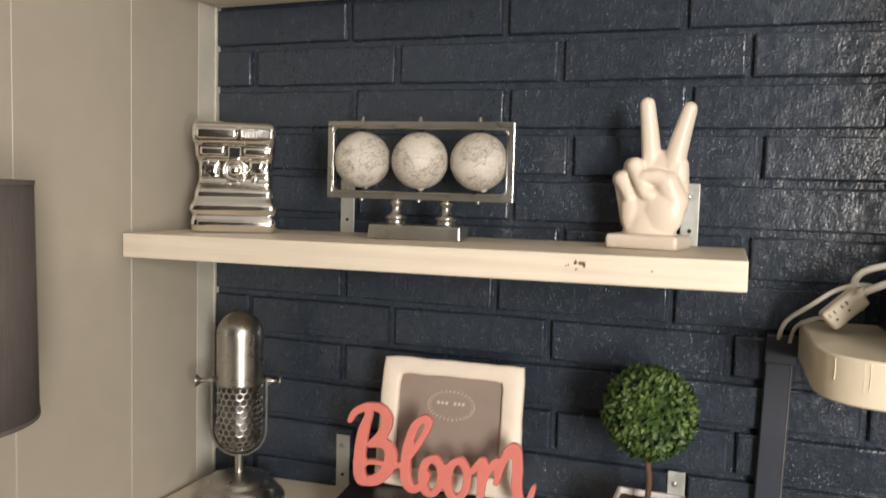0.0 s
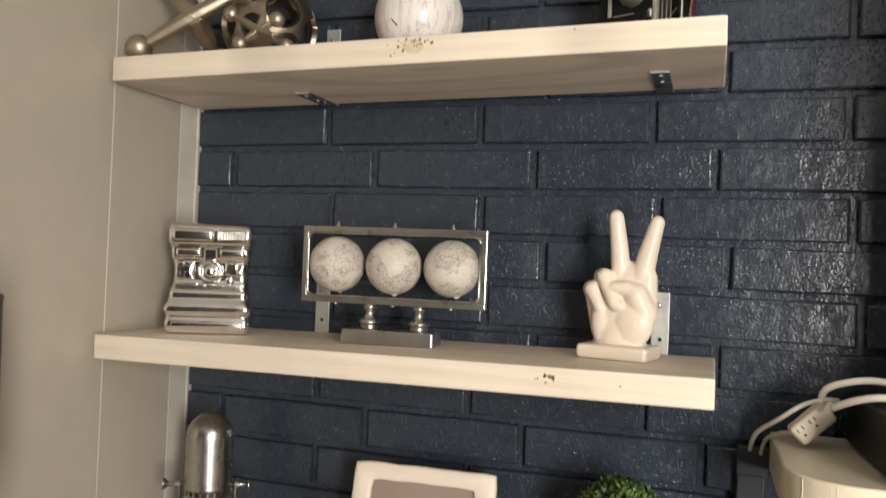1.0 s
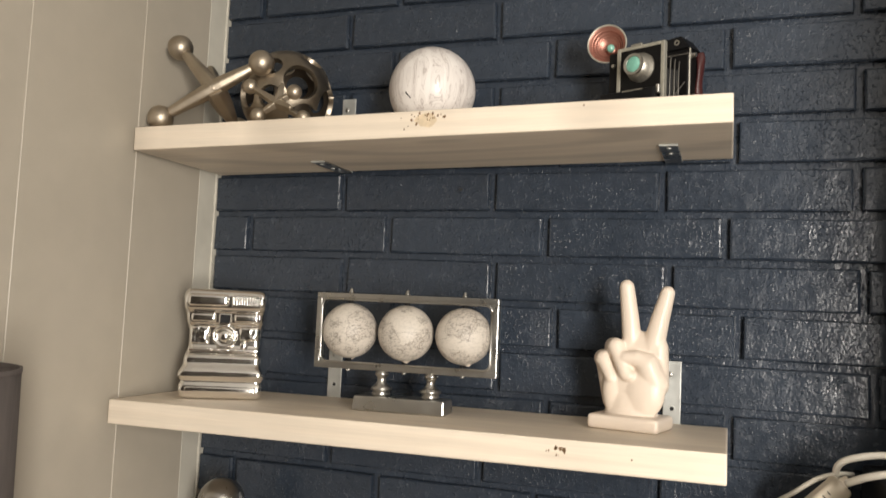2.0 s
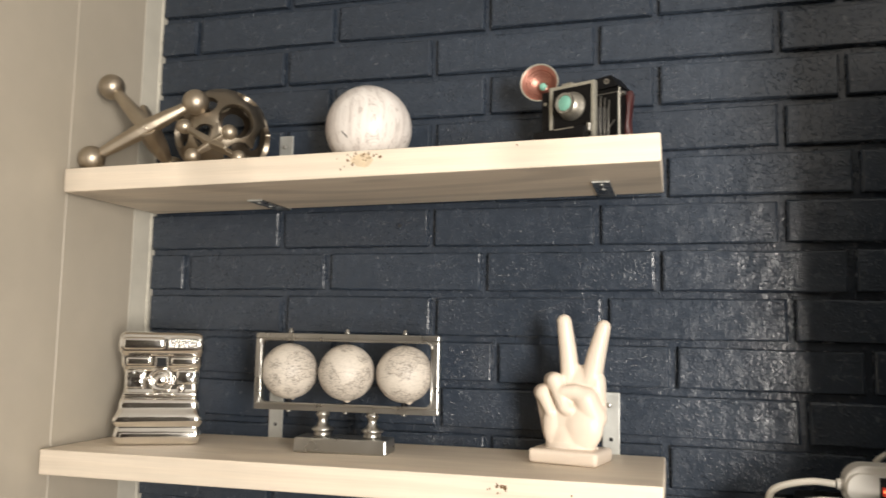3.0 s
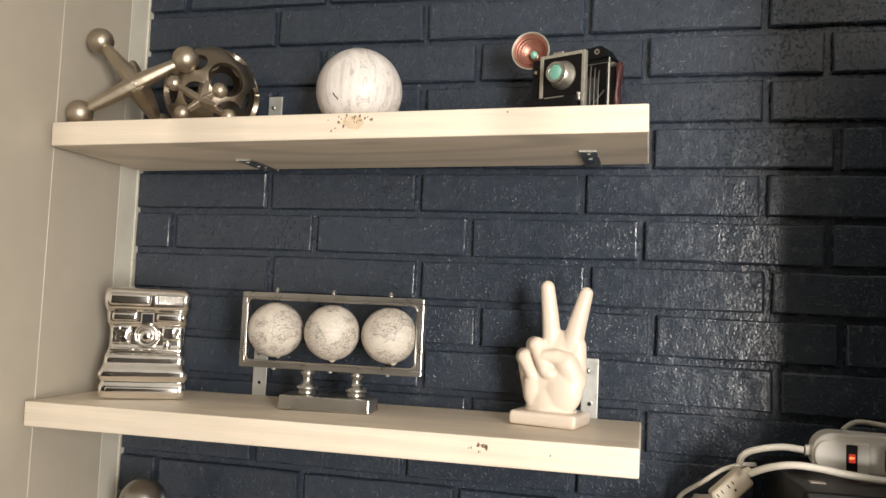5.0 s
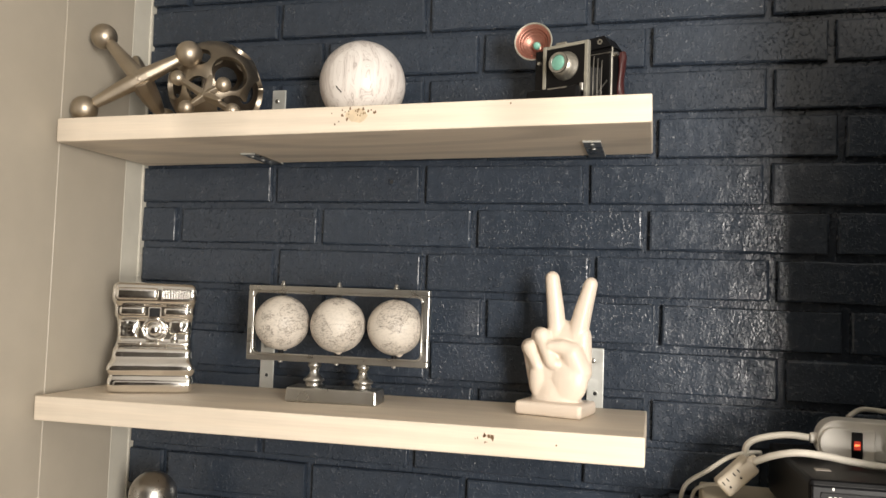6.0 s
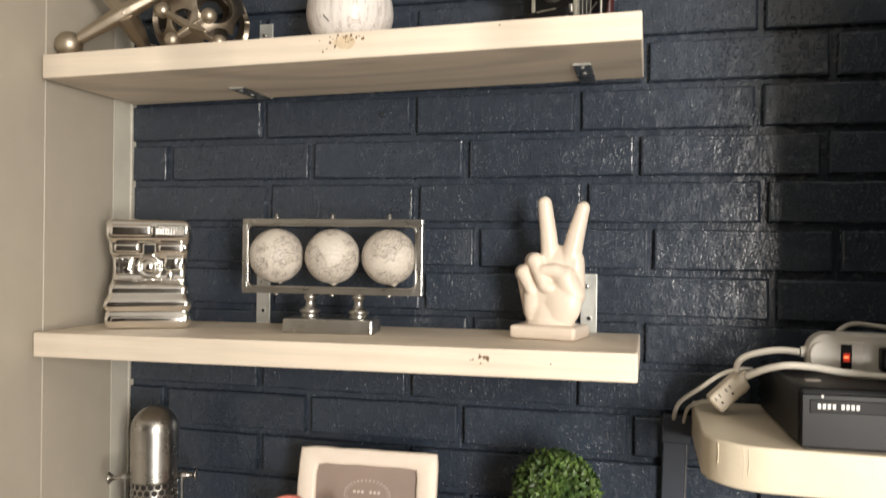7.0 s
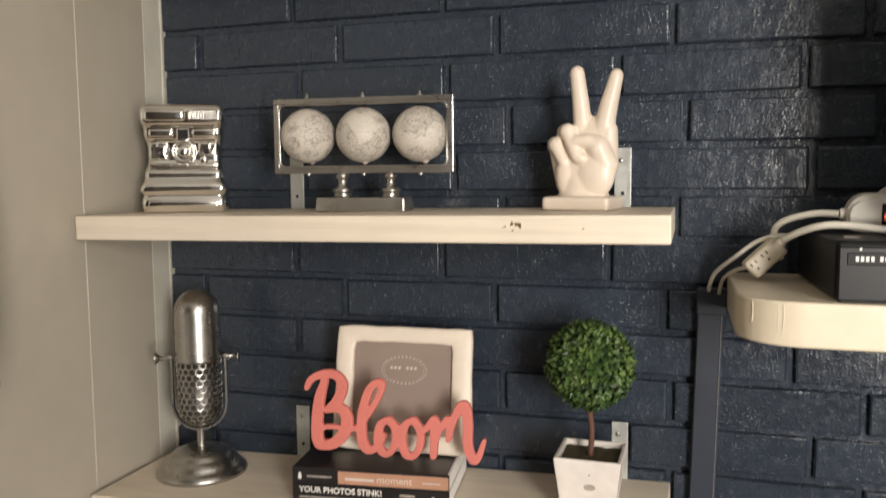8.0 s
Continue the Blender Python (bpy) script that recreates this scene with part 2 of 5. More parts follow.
# panelled wall: boards, with each groove's highlight painted as a fine pale bead
wall_west = tagged(link("wall_west", box(LEFT - 0.1, LEFT - 0.006, ROOM_Y, 0.15, 0, ROOM_Z), M_PANEL), "greige painted panelled wall with pale grooves", "wall", kind="structure")
BOARD = 0.2277
edges = [-0.052, -0.2245] + [-0.2245 - BOARD * k for k in range(1, 14)] + [ROOM_Y]
for a, b in zip(edges, edges[1:]):
    part("board", box(LEFT - 0.006, LEFT, b + 0.0012, a - (0.0 if a == edges[0] else 0.0012), 0.0, ROOM_Z, 0.0008, 1), M_PANEL, wall_west)
    part("groove_bead", box(LEFT - 0.006, LEFT - 0.0012, b - 0.0012, b + 0.0012, 0.0, ROOM_Z), M_GROOVE_GLINT, wall_west, "paler line painted as the groove highlight")
corner_trim = tagged(link("trim", box(LEFT - 0.006, LEFT + 0.0004, -0.052, 0.004, 0.0, ROOM_Z, 0.0003, 1), M_TRIM), "pale painted corner trim strip beside the bricks", "trim", kind="structure")

crng = random.Random(31)
caulk = bmesh.new()
ring0 = None
for k in range(490):
    z = 0.002 + k * 0.005
    w = 0.0030 + crng.uniform(-0.0007, 0.0013)
    q = [caulk.verts.new(p) for p in ((LEFT, -0.0005 - w, z), (LEFT + w * 0.9, -0.0005 - w * 0.6, z), (LEFT + w * 0.8, 0.011, z), (LEFT, 0.011, z))]
    if ring0:
        for i in range(4):
            caulk.faces.new((ring0[i], ring0[(i + 1) % 4], q[(i + 1) % 4], q[i]))
    ring0 = q
tagged(link("trim_caulk", caulk, M_TRIM), "ragged pale caulk line where the trim meets bricks", "trim", kind="structure")

# ---- shelves and their brackets ----
M_ZINC = material("galvanised_steel", (0.56, 0.57, 0.545), rough=0.40, metal=0.55, vary=0.12, scale=60, bump=0.1, rough_vary=0.1)
M_NICKEL = material("polished_nickel", (0.50, 0.49, 0.465), rough=0.30, metal=1.0, vary=0.06, bump=0.06, bump_scale=160, rough_vary=0.06)
M_HOLE = material("dark_hole", (0.02, 0.02, 0.02), rough=0.9, vary=0.1, bump=0)
M_STAIN = material("tan_knot_stain", (0.70, 0.57, 0.40), rough=0.55, vary=0.12, scale=120, bump=0.1)
M_KNOT = material("brown_knot_fleck", (0.20, 0.12, 0.06), rough=0.7, vary=0.3, scale=200, bump=0.2)


def shelf(z_left, z_right, depth, length, thick, flecks, label, seed):
    rng = random.Random(seed)
    tilt = math.degrees(math.asin((z_right - z_left) / length))
    root = thing("wall_shelf", pose(LEFT + 0.012, 0, z_left, 0, -tilt, 0), label, "shelf", "floating pine shelves")
    bm = box(0, length, -depth, -0.004, -thick, 0, 0.0022, 2)
    part("board", bm, M_PINE_KNOTTY if seed == 1 else M_PINE, root)
    for i, (x, z, r) in enumerate(flecks):
        f = bmesh.new()
        n = 7
        f1 = [f.verts.new((x + r * rng.uniform(0.5, 1.2) * math.cos(6.283 * k / n), -depth - 0.0003, z + r * 1.5 * rng.uniform(0.4, 1.2) * math.sin(6.283 * k / n))) for k in range(n)]
        f2 = [f.verts.new((v.co.x, -depth + 0.002, v.co.z)) for v in f1]
        f.faces.new(f1)
        for k in range(n):
            f.faces.new((f1[k], f1[(k + 1) % n], f2[(k + 1) % n], f2[k]))
        part("knot_fleck", f, M_KNOT, root, "small brown knot fleck")
    if seed == 1:
        st = bmesh.new()
        ring = [st.verts.new((0.508 + (0.013 + 0.006 * rng.random()) * math.cos(6.283 * k / 14), -depth - 0.00015, -0.0150 + (0.0085 + 0.003 * rng.random()) * math.sin(6.283 * k / 14))) for k in range(14)]
        back = [st.verts.new((v.co.x, -depth + 0.002, v.co.z)) for v in ring]
        st.faces.new(ring)
        for k in range(14):
            st.faces.new((ring[k], ring[(k + 1) % 14], back[(k + 1) % 14], back[k]))
        part("knot_stain", st, M_STAIN, root, "tan knot stain")
    return root


def bracket(x, z_under, up, out):
    """A steel angle: the upright leg on the bricks behind the shelf, the level leg beneath it."""
    root = thing("angle_bracket", pose(x, 0, z_under), "galvanised steel angle bracket holding the pine shelf", "bracket", "shelf brackets")
    w, t = 0.0132, 0.0028
    part("upright_leg", box(-w, w, -0.0038, -0.0010, -t, up, 0.0011, 2), M_ZINC, root)
    # nickel instead of zinc, so the shaded underside reads darker
    part("level_leg", box(-w, w, -out, -0.0040, -t - 0.0004, -0.0004, 0.0008, 1), M_NICKEL, root)
    part("screw", ball(0.0040, (-0.0030, -0.0040, up - 0.020), 16, 10, None, (1, 0.45, 1)), M_NICKEL, root, "bright screw head", True)
    part("screw_ring", lathe([(0.0030, 0.0), (0.0052, 0.0), (0.0050, 0.0008), (0.0030, 0.0004)], 20), M_ZINC, root, "", True, pose(0.0, -0.0037, up - 0.072, 90))
    part("screw_hole", rod((0.0, -0.0036, up - 0.072), (0.0, -0.0041, up - 0.072), 0.0034, None, 16), M_HOLE, root, "dark screw hole")
    for y in (-out + 0.016, -out + 0.055):
        part("screw", rod((0, y, -t - 0.0004), (0, y, -t - 0.0018), 0.0036, 0.003, 12), M_ZINC, root, "bright screw head")
    # added zinc strip paints the lit front edge of the level leg
    part("front_lip", box(-w, w, -out - 0.0012, -out, -t - 0.0006, -0.0004, 0.0003, 1), M_ZINC, root, "thin paler strip for the lit front edge")
    return root


TOP_L, TOP_R, MID_L, MID_R, LOW_L, LOW_R = 1.937, 1.951, 1.5005, 1.508, 1.0385, 1.064
THICK, LONG = 0.0380, 0.917
frng = random.Random(4)
top_flecks = [(0.505 + frng.gauss(0, 0.018), -0.004 - abs(frng.gauss(0, 0.008)), frng.uniform(0.0007, 0.0021)) for k in range(26)] + [(0.730, -0.006, 0.0014), (0.474, -0.026, 0.0016), (0.480, -0.022, 0.001)]
mid_flecks = [(0.716 + frng.gauss(0, 0.007), -0.010 - abs(frng.gauss(0, 0.004)), frng.uniform(0.0006, 0.0015)) for k in range(18)] + [(0.806, -0.018, 0.0013), (0.722, -0.017, 0.001), (0.711, -0.0125, 0.0023), (0.7215, -0.0135, 0.0027), (0.7165, -0.0120, 0.0019)]
shelf(TOP_L, TOP_R, 0.246, LONG, THICK, top_flecks, "whitewashed pine plank shelf with a flecked knot, on steel brackets", 1)
shelf(MID_L, MID_R, 0.259, LONG, THICK, mid_flecks, "whitewashed pine plank shelf with a dark nail knot, on steel brackets", 2)
shelf(LOW_L, LOW_R, 0.255, LONG, THICK, [], "whitewashed pine plank shelf carrying books and a topiary", 3)


def top_at(x):
    return TOP_L + (TOP_R - TOP_L) * x / LONG


def mid_at(x):
    return MID_L + (MID_R - MID_L) * x / LONG


def low_at(x):
    return LOW_L + (LOW_R - LOW_L) * x / LONG


for at in (top_at, mid_at, low_at):
    for x, out in ((0.263, 0.108), (0.831 if at is top_at else 0.836, 0.132)):
        bracket(x, at(x) - THICK, 0.132, out)

# ---- materials of the things ----
M_CHROME = material("mirror_chrome_glaze", (0.94, 0.92, 0.885), rough=0.10, metal=1.0, vary=0.02, bump=0.20, bump_scale=40, depth=0.0035, bump_detail=0.3)
M_HAMMER = material("hammered_chrome_glaze", (0.92, 0.90, 0.86), rough=0.12, metal=1.0, vary=0.05, bump=0.6, bump_scale=120, depth=0.0035, bump_detail=0.5)
M_STEEL = material("brushed_steel", (0.50, 0.485, 0.455), rough=0.29, metal=1.0, vary=0.03, scale=50, bump=0.015, bump_scale=150, rough_vary=0.03)
M_INNER_METAL = material("darkened_inner_metal", (0.17, 0.14, 0.11), rough=0.5, metal=0.9, vary=0.2, scale=50, bump=0.3, bump_scale=140)
M_LINER = material("dark_steel_gauze", (0.11, 0.105, 0.10), rough=0.42, metal=0.9, vary=0.15, scale=300, bump=0.3, bump_scale=900)
M_CHAMPAGNE = material("champagne_metal", (0.50, 0.435, 0.345), rough=0.43, metal=1.0, vary=0.14, scale=45, bump=0.22, bump_scale=140, rough_vary=0.10, second=(0.42, 0.36, 0.285), mix_scale=22)
M_BRONZE = material("dull_bronze_metal", (0.36, 0.31, 0.245), rough=0.40, metal=1.0, vary=0.2, scale=45, bump=0.3, bump_scale=120, rough_vary=0.10, second=(0.27, 0.23, 0.18), mix_scale=22)
M_TARNISH = material("tarnished_steel", (0.20, 0.19, 0.17), rough=0.45, metal=0.8, vary=0.2, scale=120, bump=0.2)
M_CERAMIC = material("cream_glazed_ceramic", (0.76, 0.655, 0.55), rough=0.40, vary=0.03, bump=0.10, bump_scale=40, coat=0.12)
M_BLACK = material("black_leatherette", (0.006, 0.0056, 0.0056), rough=0.5, vary=0.2, bump=0.3, bump_scale=500, spec=0.16)
M_PLASTIC = material("matte_black_plastic", (0.007, 0.007, 0.0078), rough=0.42, vary=0.08, bump=0.1, bump_scale=600, spec=0.16)
M_PLASTIC_GLOSS = material("grey_black_plastic", (0.008, 0.0085, 0.010), rough=0.38, vary=0.05, bump=0.05, spec=0.20)
M_RED = material("dark_red_leather", (0.05, 0.010, 0.010), rough=0.38, vary=0.15, bump=0.4, bump_scale=350)
M_COPPER = material("copper_reflector", (0.40, 0.19, 0.145), rough=0.38, metal=0.75, vary=0.15, bump=0.15, bump_scale=120)
M_TEAL = material("green_glass_lens", (0.17, 0.42, 0.33), rough=0.12, vary=0.12, bump=0, coat=0.6, second=(0.28, 0.55, 0.46), mix_scale=60)
M_AGED = material("aged_nickel_edge", (0.42, 0.40, 0.35), rough=0.38, metal=0.85, vary=0.15, scale=120, bump=0.2)
M_WORN = material("worn_pale_silver", (0.45, 0.435, 0.37), rough=0.46, metal=0.6, vary=0.16, scale=140, bump=0.3, bump_scale=300)
M_CORAL = material("coral_painted_wood", (0.67, 0.195, 0.16), rough=0.65, vary=0.04, scale=40, bump=0.12, bump_scale=220, second=(0.61, 0.175, 0.145))
M_CREAM = material("distressed_cream_paint", (0.79, 0.70, 0.60), rough=0.5, vary=0.05, scale=35, bump=0.35, bump_scale=55, depth=0.002, second=(0.75, 0.655, 0.55))
M_TAUPE = material("taupe_paper", (0.285, 0.22, 0.185), rough=0.55, vary=0.05, scale=20, bump=0, second=(0.25, 0.195, 0.165), mix_scale=9)
M_PALEINK = material("pale_ink", (0.64, 0.56, 0.50), rough=0.6, vary=0.1, bump=0)
M_BOOK = material("black_book_cover", (0.016, 0.014, 0.015), rough=0.35, vary=0.2, bump=0.1)
M_ORANGE = material("orange_spine_band", (0.50, 0.27, 0.18), rough=0.45, vary=0.05, bump=0)
M_PAPER = material("page_edges", (0.86, 0.83, 0.80), rough=0.8, vary=0.07, scale=30, stretch=(1, 1, 40), bump=0.3, bump_scale=30)
M_WHITEINK = material("white_ink", (0.80, 0.78, 0.74), rough=0.5, vary=0.03, bump=0)
M_LEAF = material("green_artificial_leaf", (0.082, 0.132, 0.030), rough=0.45, vary=0.4, scale=70, bump=0, second=(0.026, 0.060, 0.016), mix_scale=34, spec=0.4)
leaf_nt = M_LEAF.node_tree
leaf_hsv = next(n for n in leaf_nt.nodes if n.type == "HUE_SAT")
leaf_geo, leaf_map = leaf_nt.nodes.new("ShaderNodeNewGeometry"), leaf_nt.nodes.new("ShaderNodeMapRange")
leaf_map.inputs[3].default_value, leaf_map.inputs[4].default_value = 0.45, 1.65
leaf_nt.links.new(leaf_geo.outputs["Random Per Island"], leaf_map.inputs[0])
leaf_nt.links.new(leaf_map.outputs[0], leaf_hsv.inputs["Value"])
M_LEAF_SHADE = material("shaded_foliage_core", (0.012, 0.030, 0.010), rough=0.7, vary=0.3, scale=120, bump=0.6, bump_scale=160, depth=0.004)
M_STEM = material("brown_twig", (0.12, 0.055, 0.035), rough=0.7, vary=0.25, scale=70, stretch=(1, 1, 0.2), bump=0.4)
M_SOIL = material("dark_moss_soil", (0.06, 0.045, 0.016), rough=0.9, vary=0.35, scale=160, bump=0.8, bump_scale=220, depth=0.003)
M_POT = material("whitewashed_wood_pot", (0.72, 0.665, 0.625), rough=0.62, vary=0.07, scale=45, bump=0.3, bump_scale=120, second=(0.64, 0.585, 0.545), mix_scale=16)
M_SMUDGE = material("grey_worn_label", (0.36, 0.32, 0.28), rough=0.6, vary=0.2, scale=90, bump=0)
M_CREAMSHELF = material("glossy_cream_paint", (0.72, 0.635, 0.49), rough=0.36, vary=0.03, scale=20, bump=0.3, bump_scale=24, depth=0.003)
M_NAVY = material("navy_cover_paint", (0.034, 0.041, 0.058), rough=0.38, vary=0.08, scale=50, bump=0.1, bump_scale=100)
M_CABLE = material("white_vinyl_cable", (0.70, 0.66, 0.58), rough=0.38, vary=0.04, bump=0.05)
M_STRIP = material("white_plastic_housing", (0.74, 0.71, 0.65), rough=0.35, vary=0.03, bump=0.04)
M_PLUG = material("almond_plastic", (0.66, 0.58, 0.46), rough=0.4, vary=0.05, bump=0.05)
M_SHADE = material("grey_linen_shade", (0.115, 0.098, 0.090), rough=0.85, vary=0.14, scale=160, stretch=(1, 1, 0.15), bump=0.5, bump_scale=380, second=(0.10, 0.085, 0.08), mix_scale=5)
M_GLOW = bpy.data.materials.new("lit_red_switch")
M_GLOW.use_nodes = True
gb = M_GLOW.node_tree.nodes["Principled BSDF"]
gb.inputs["Base Color"].default_value = (0.25, 0.012, 0.006, 1)
gb.inputs["Emission Color"].default_value = (1.0, 0.06, 0.02, 1)
gb.inputs["Emission Strength"].default_value = 0.35
M_LAMP = M_GLOW.copy()
M_LAMP.name = "neon_switch_lamp"
lb = M_LAMP.node_tree.nodes["Principled BSDF"]
lb.inputs["Emission Color"].default_value = (1.0, 0.16, 0.05, 1)
lb.inputs["Emission Strength"].default_value = 3.0


def marble():
    m = material("white_marbled_glaze", (0.80, 0.77, 0.74), rough=0.42, vary=0.02, bump=0, coat=0.4)
    nt = m.node_tree
    b, L = nt.nodes["Principled BSDF"], nt.links.new
    mp = next(n for n in nt.nodes if n.type == "MAPPING")
    mp.inputs["Scale"].default_value = (1.0, 1.0, 0.11)
    mp.inputs["Rotation"].default_value = (0.25, 0.35, 0)
    n = nt.nodes.new("ShaderNodeTexNoise")
    n.inputs["Scale"].default_value, n.inputs["Detail"].default_value, n.inputs["Roughness"].default_value, n.inputs["Distortion"].default_value = 58, 3, 0.55, 1.0
    L(mp.outputs[0], n.inputs[0])
    r = nt.nodes.new("ShaderNodeValToRGB")
    els = r.color_ramp.elements
    els[0].position, els[0].color = 0.34, (0.60, 0.55, 0.52, 1)
    els[1].position, els[1].color = 0.64, (0.78, 0.74, 0.705, 1)
    for at, c in ((0.40, (0.70, 0.655, 0.62, 1)), (0.425, (0.45, 0.40, 0.375, 1)), (0.45, (0.70, 0.655, 0.62, 1)), (0.53, (0.75, 0.71, 0.675, 1)), (0.55, (0.60, 0.55, 0.52, 1)), (0.57, (0.77, 0.73, 0.695, 1))):
        els.new(at).color = c
    L(n.outputs[0], r.inputs[0]), L(r.outputs[0], b.inputs["Base Color"])
    return m


def map_paper():
    """Pale antique map print: greyer land, thin dark coasts, fine marks."""
    m = material("antique_map_print", (0.66, 0.61, 0.53), rough=0.5, vary=0.07, scale=90, bump=0.05)
    nt = m.node_tree
    b, L = nt.nodes["Principled BSDF"], nt.links.new
    mp = next(n for n in nt.nodes if n.type == "MAPPING")
    n = nt.nodes.new("ShaderNodeTexNoise")
    n.inputs["Scale"].default_value, n.inputs["Detail"].default_value, n.inputs["Roughness"].default_value = 19, 10, 0.64
    L(mp.outputs[0], n.inputs[0])
    ramp = nt.nodes.new("ShaderNodeValToRGB")
    els = ramp.color_ramp.elements
    els[0].position, els[0].color = 0.44, (0.60, 0.55, 0.485, 1)
    els[1].position, els[1].color = 0.60, (0.55, 0.50, 0.44, 1)
    a = els.new(0.501)
    a.color = (0.59, 0.54, 0.475, 1)
    c = els.new(0.512)
    c.color = (0.27, 0.235, 0.20, 1)
    d = els.new(0.527)
    d.color = (0.54, 0.49, 0.43, 1)
    L(n.outputs[0], ramp.inputs[0])
    # names, hatching and rivers: dense on the land, thin at sea
    land = nt.nodes.new("ShaderNodeMapRange")
    land.inputs[1].default_value, land.inputs[2].default_value, land.inputs[3].default_value, land.inputs[4].default_value = 0.44, 0.54, 0.90, 0.58
    L(n.outputs[0], land.inputs[0])
    hatch = None
    for sc, way, lo, hi in ((300, (1.0, 1.0, 1.3), 0.50, 0.66), (190, (0.6, 0.6, 2.2), 0.53, 0.66)):
        mp2 = nt.nodes.new("ShaderNodeMapping")
        mp2.inputs["Scale"].default_value = way
        fine = nt.nodes.new("ShaderNodeTexNoise")
        fine.inputs["Scale"].default_value, fine.inputs["Detail"].default_value = sc, 3
        L(mp.outputs[0], mp2.inputs[0]), L(mp2.outputs[0], fine.inputs[0])
        r2 = nt.nodes.new("ShaderNodeMapRange")
        r2.inputs[1].default_value, r2.inputs[2].default_value, r2.inputs[3].default_value = lo, hi, 1.0
        L(fine.outputs[0], r2.inputs[0]), L(land.outputs[0], r2.inputs[4])
        if hatch is None:
            hatch = r2
        else:
            mul = nt.nodes.new("ShaderNodeMath")
            mul.operation = "MULTIPLY"
            L(hatch.outputs[0], mul.inputs[0]), L(r2.outputs[0], mul.inputs[1])
            hatch = mul
    hs = nt.nodes.new("ShaderNodeHueSaturation")
    L(ramp.outputs[0], hs.inputs["Color"]), L(hatch.outputs[0], hs.inputs["Value"])
    L(hs.outputs[0], b.inputs["Base Color"])
    return m


M_MARBLE, M_MAP = marble(), map_paper()


def remesh(ob, voxel, smooth=6, factor=0.5):
    r = ob.modifiers.new("fuse", "REMESH")
    r.mode, r.voxel_size, r.use_smooth_shade = "VOXEL", voxel, True
    if smooth:
        s = ob.modifiers.new("soften", "SMOOTH")
        s.iterations, s.factor = smooth, factor
    return ob


def bevelled(ob, width, seg=2):
    b = ob.modifiers.new("worn_edges", "BEVEL")
    b.width, b.segments, b.limit_method = width, seg, "ANGLE"
    return ob


def lettering(name, text, size, mat, parent, m, depth=0.0003, bold=0.0):
    """Words in the built-in font as a thin raised print; x along the line, z up once posed."""
    c = bpy.data.curves.new(name, "FONT")
    c.body, c.size, c.extrude, c.offset = text, size, depth, bold
    ob = bpy.data.objects.new(name, c)
    scene.collection.objects.link(ob)
    dg = bpy.context.evaluated_depsgraph_get()
    me = bpy.data.meshes.new_from_object(ob.evaluated_get(dg))
    bpy.data.objects.remove(ob)
    me.materials.clear()
    me.materials.append(mat)
    out = new(name, me)
    out.parent, out.matrix_basis = parent, m
    return out


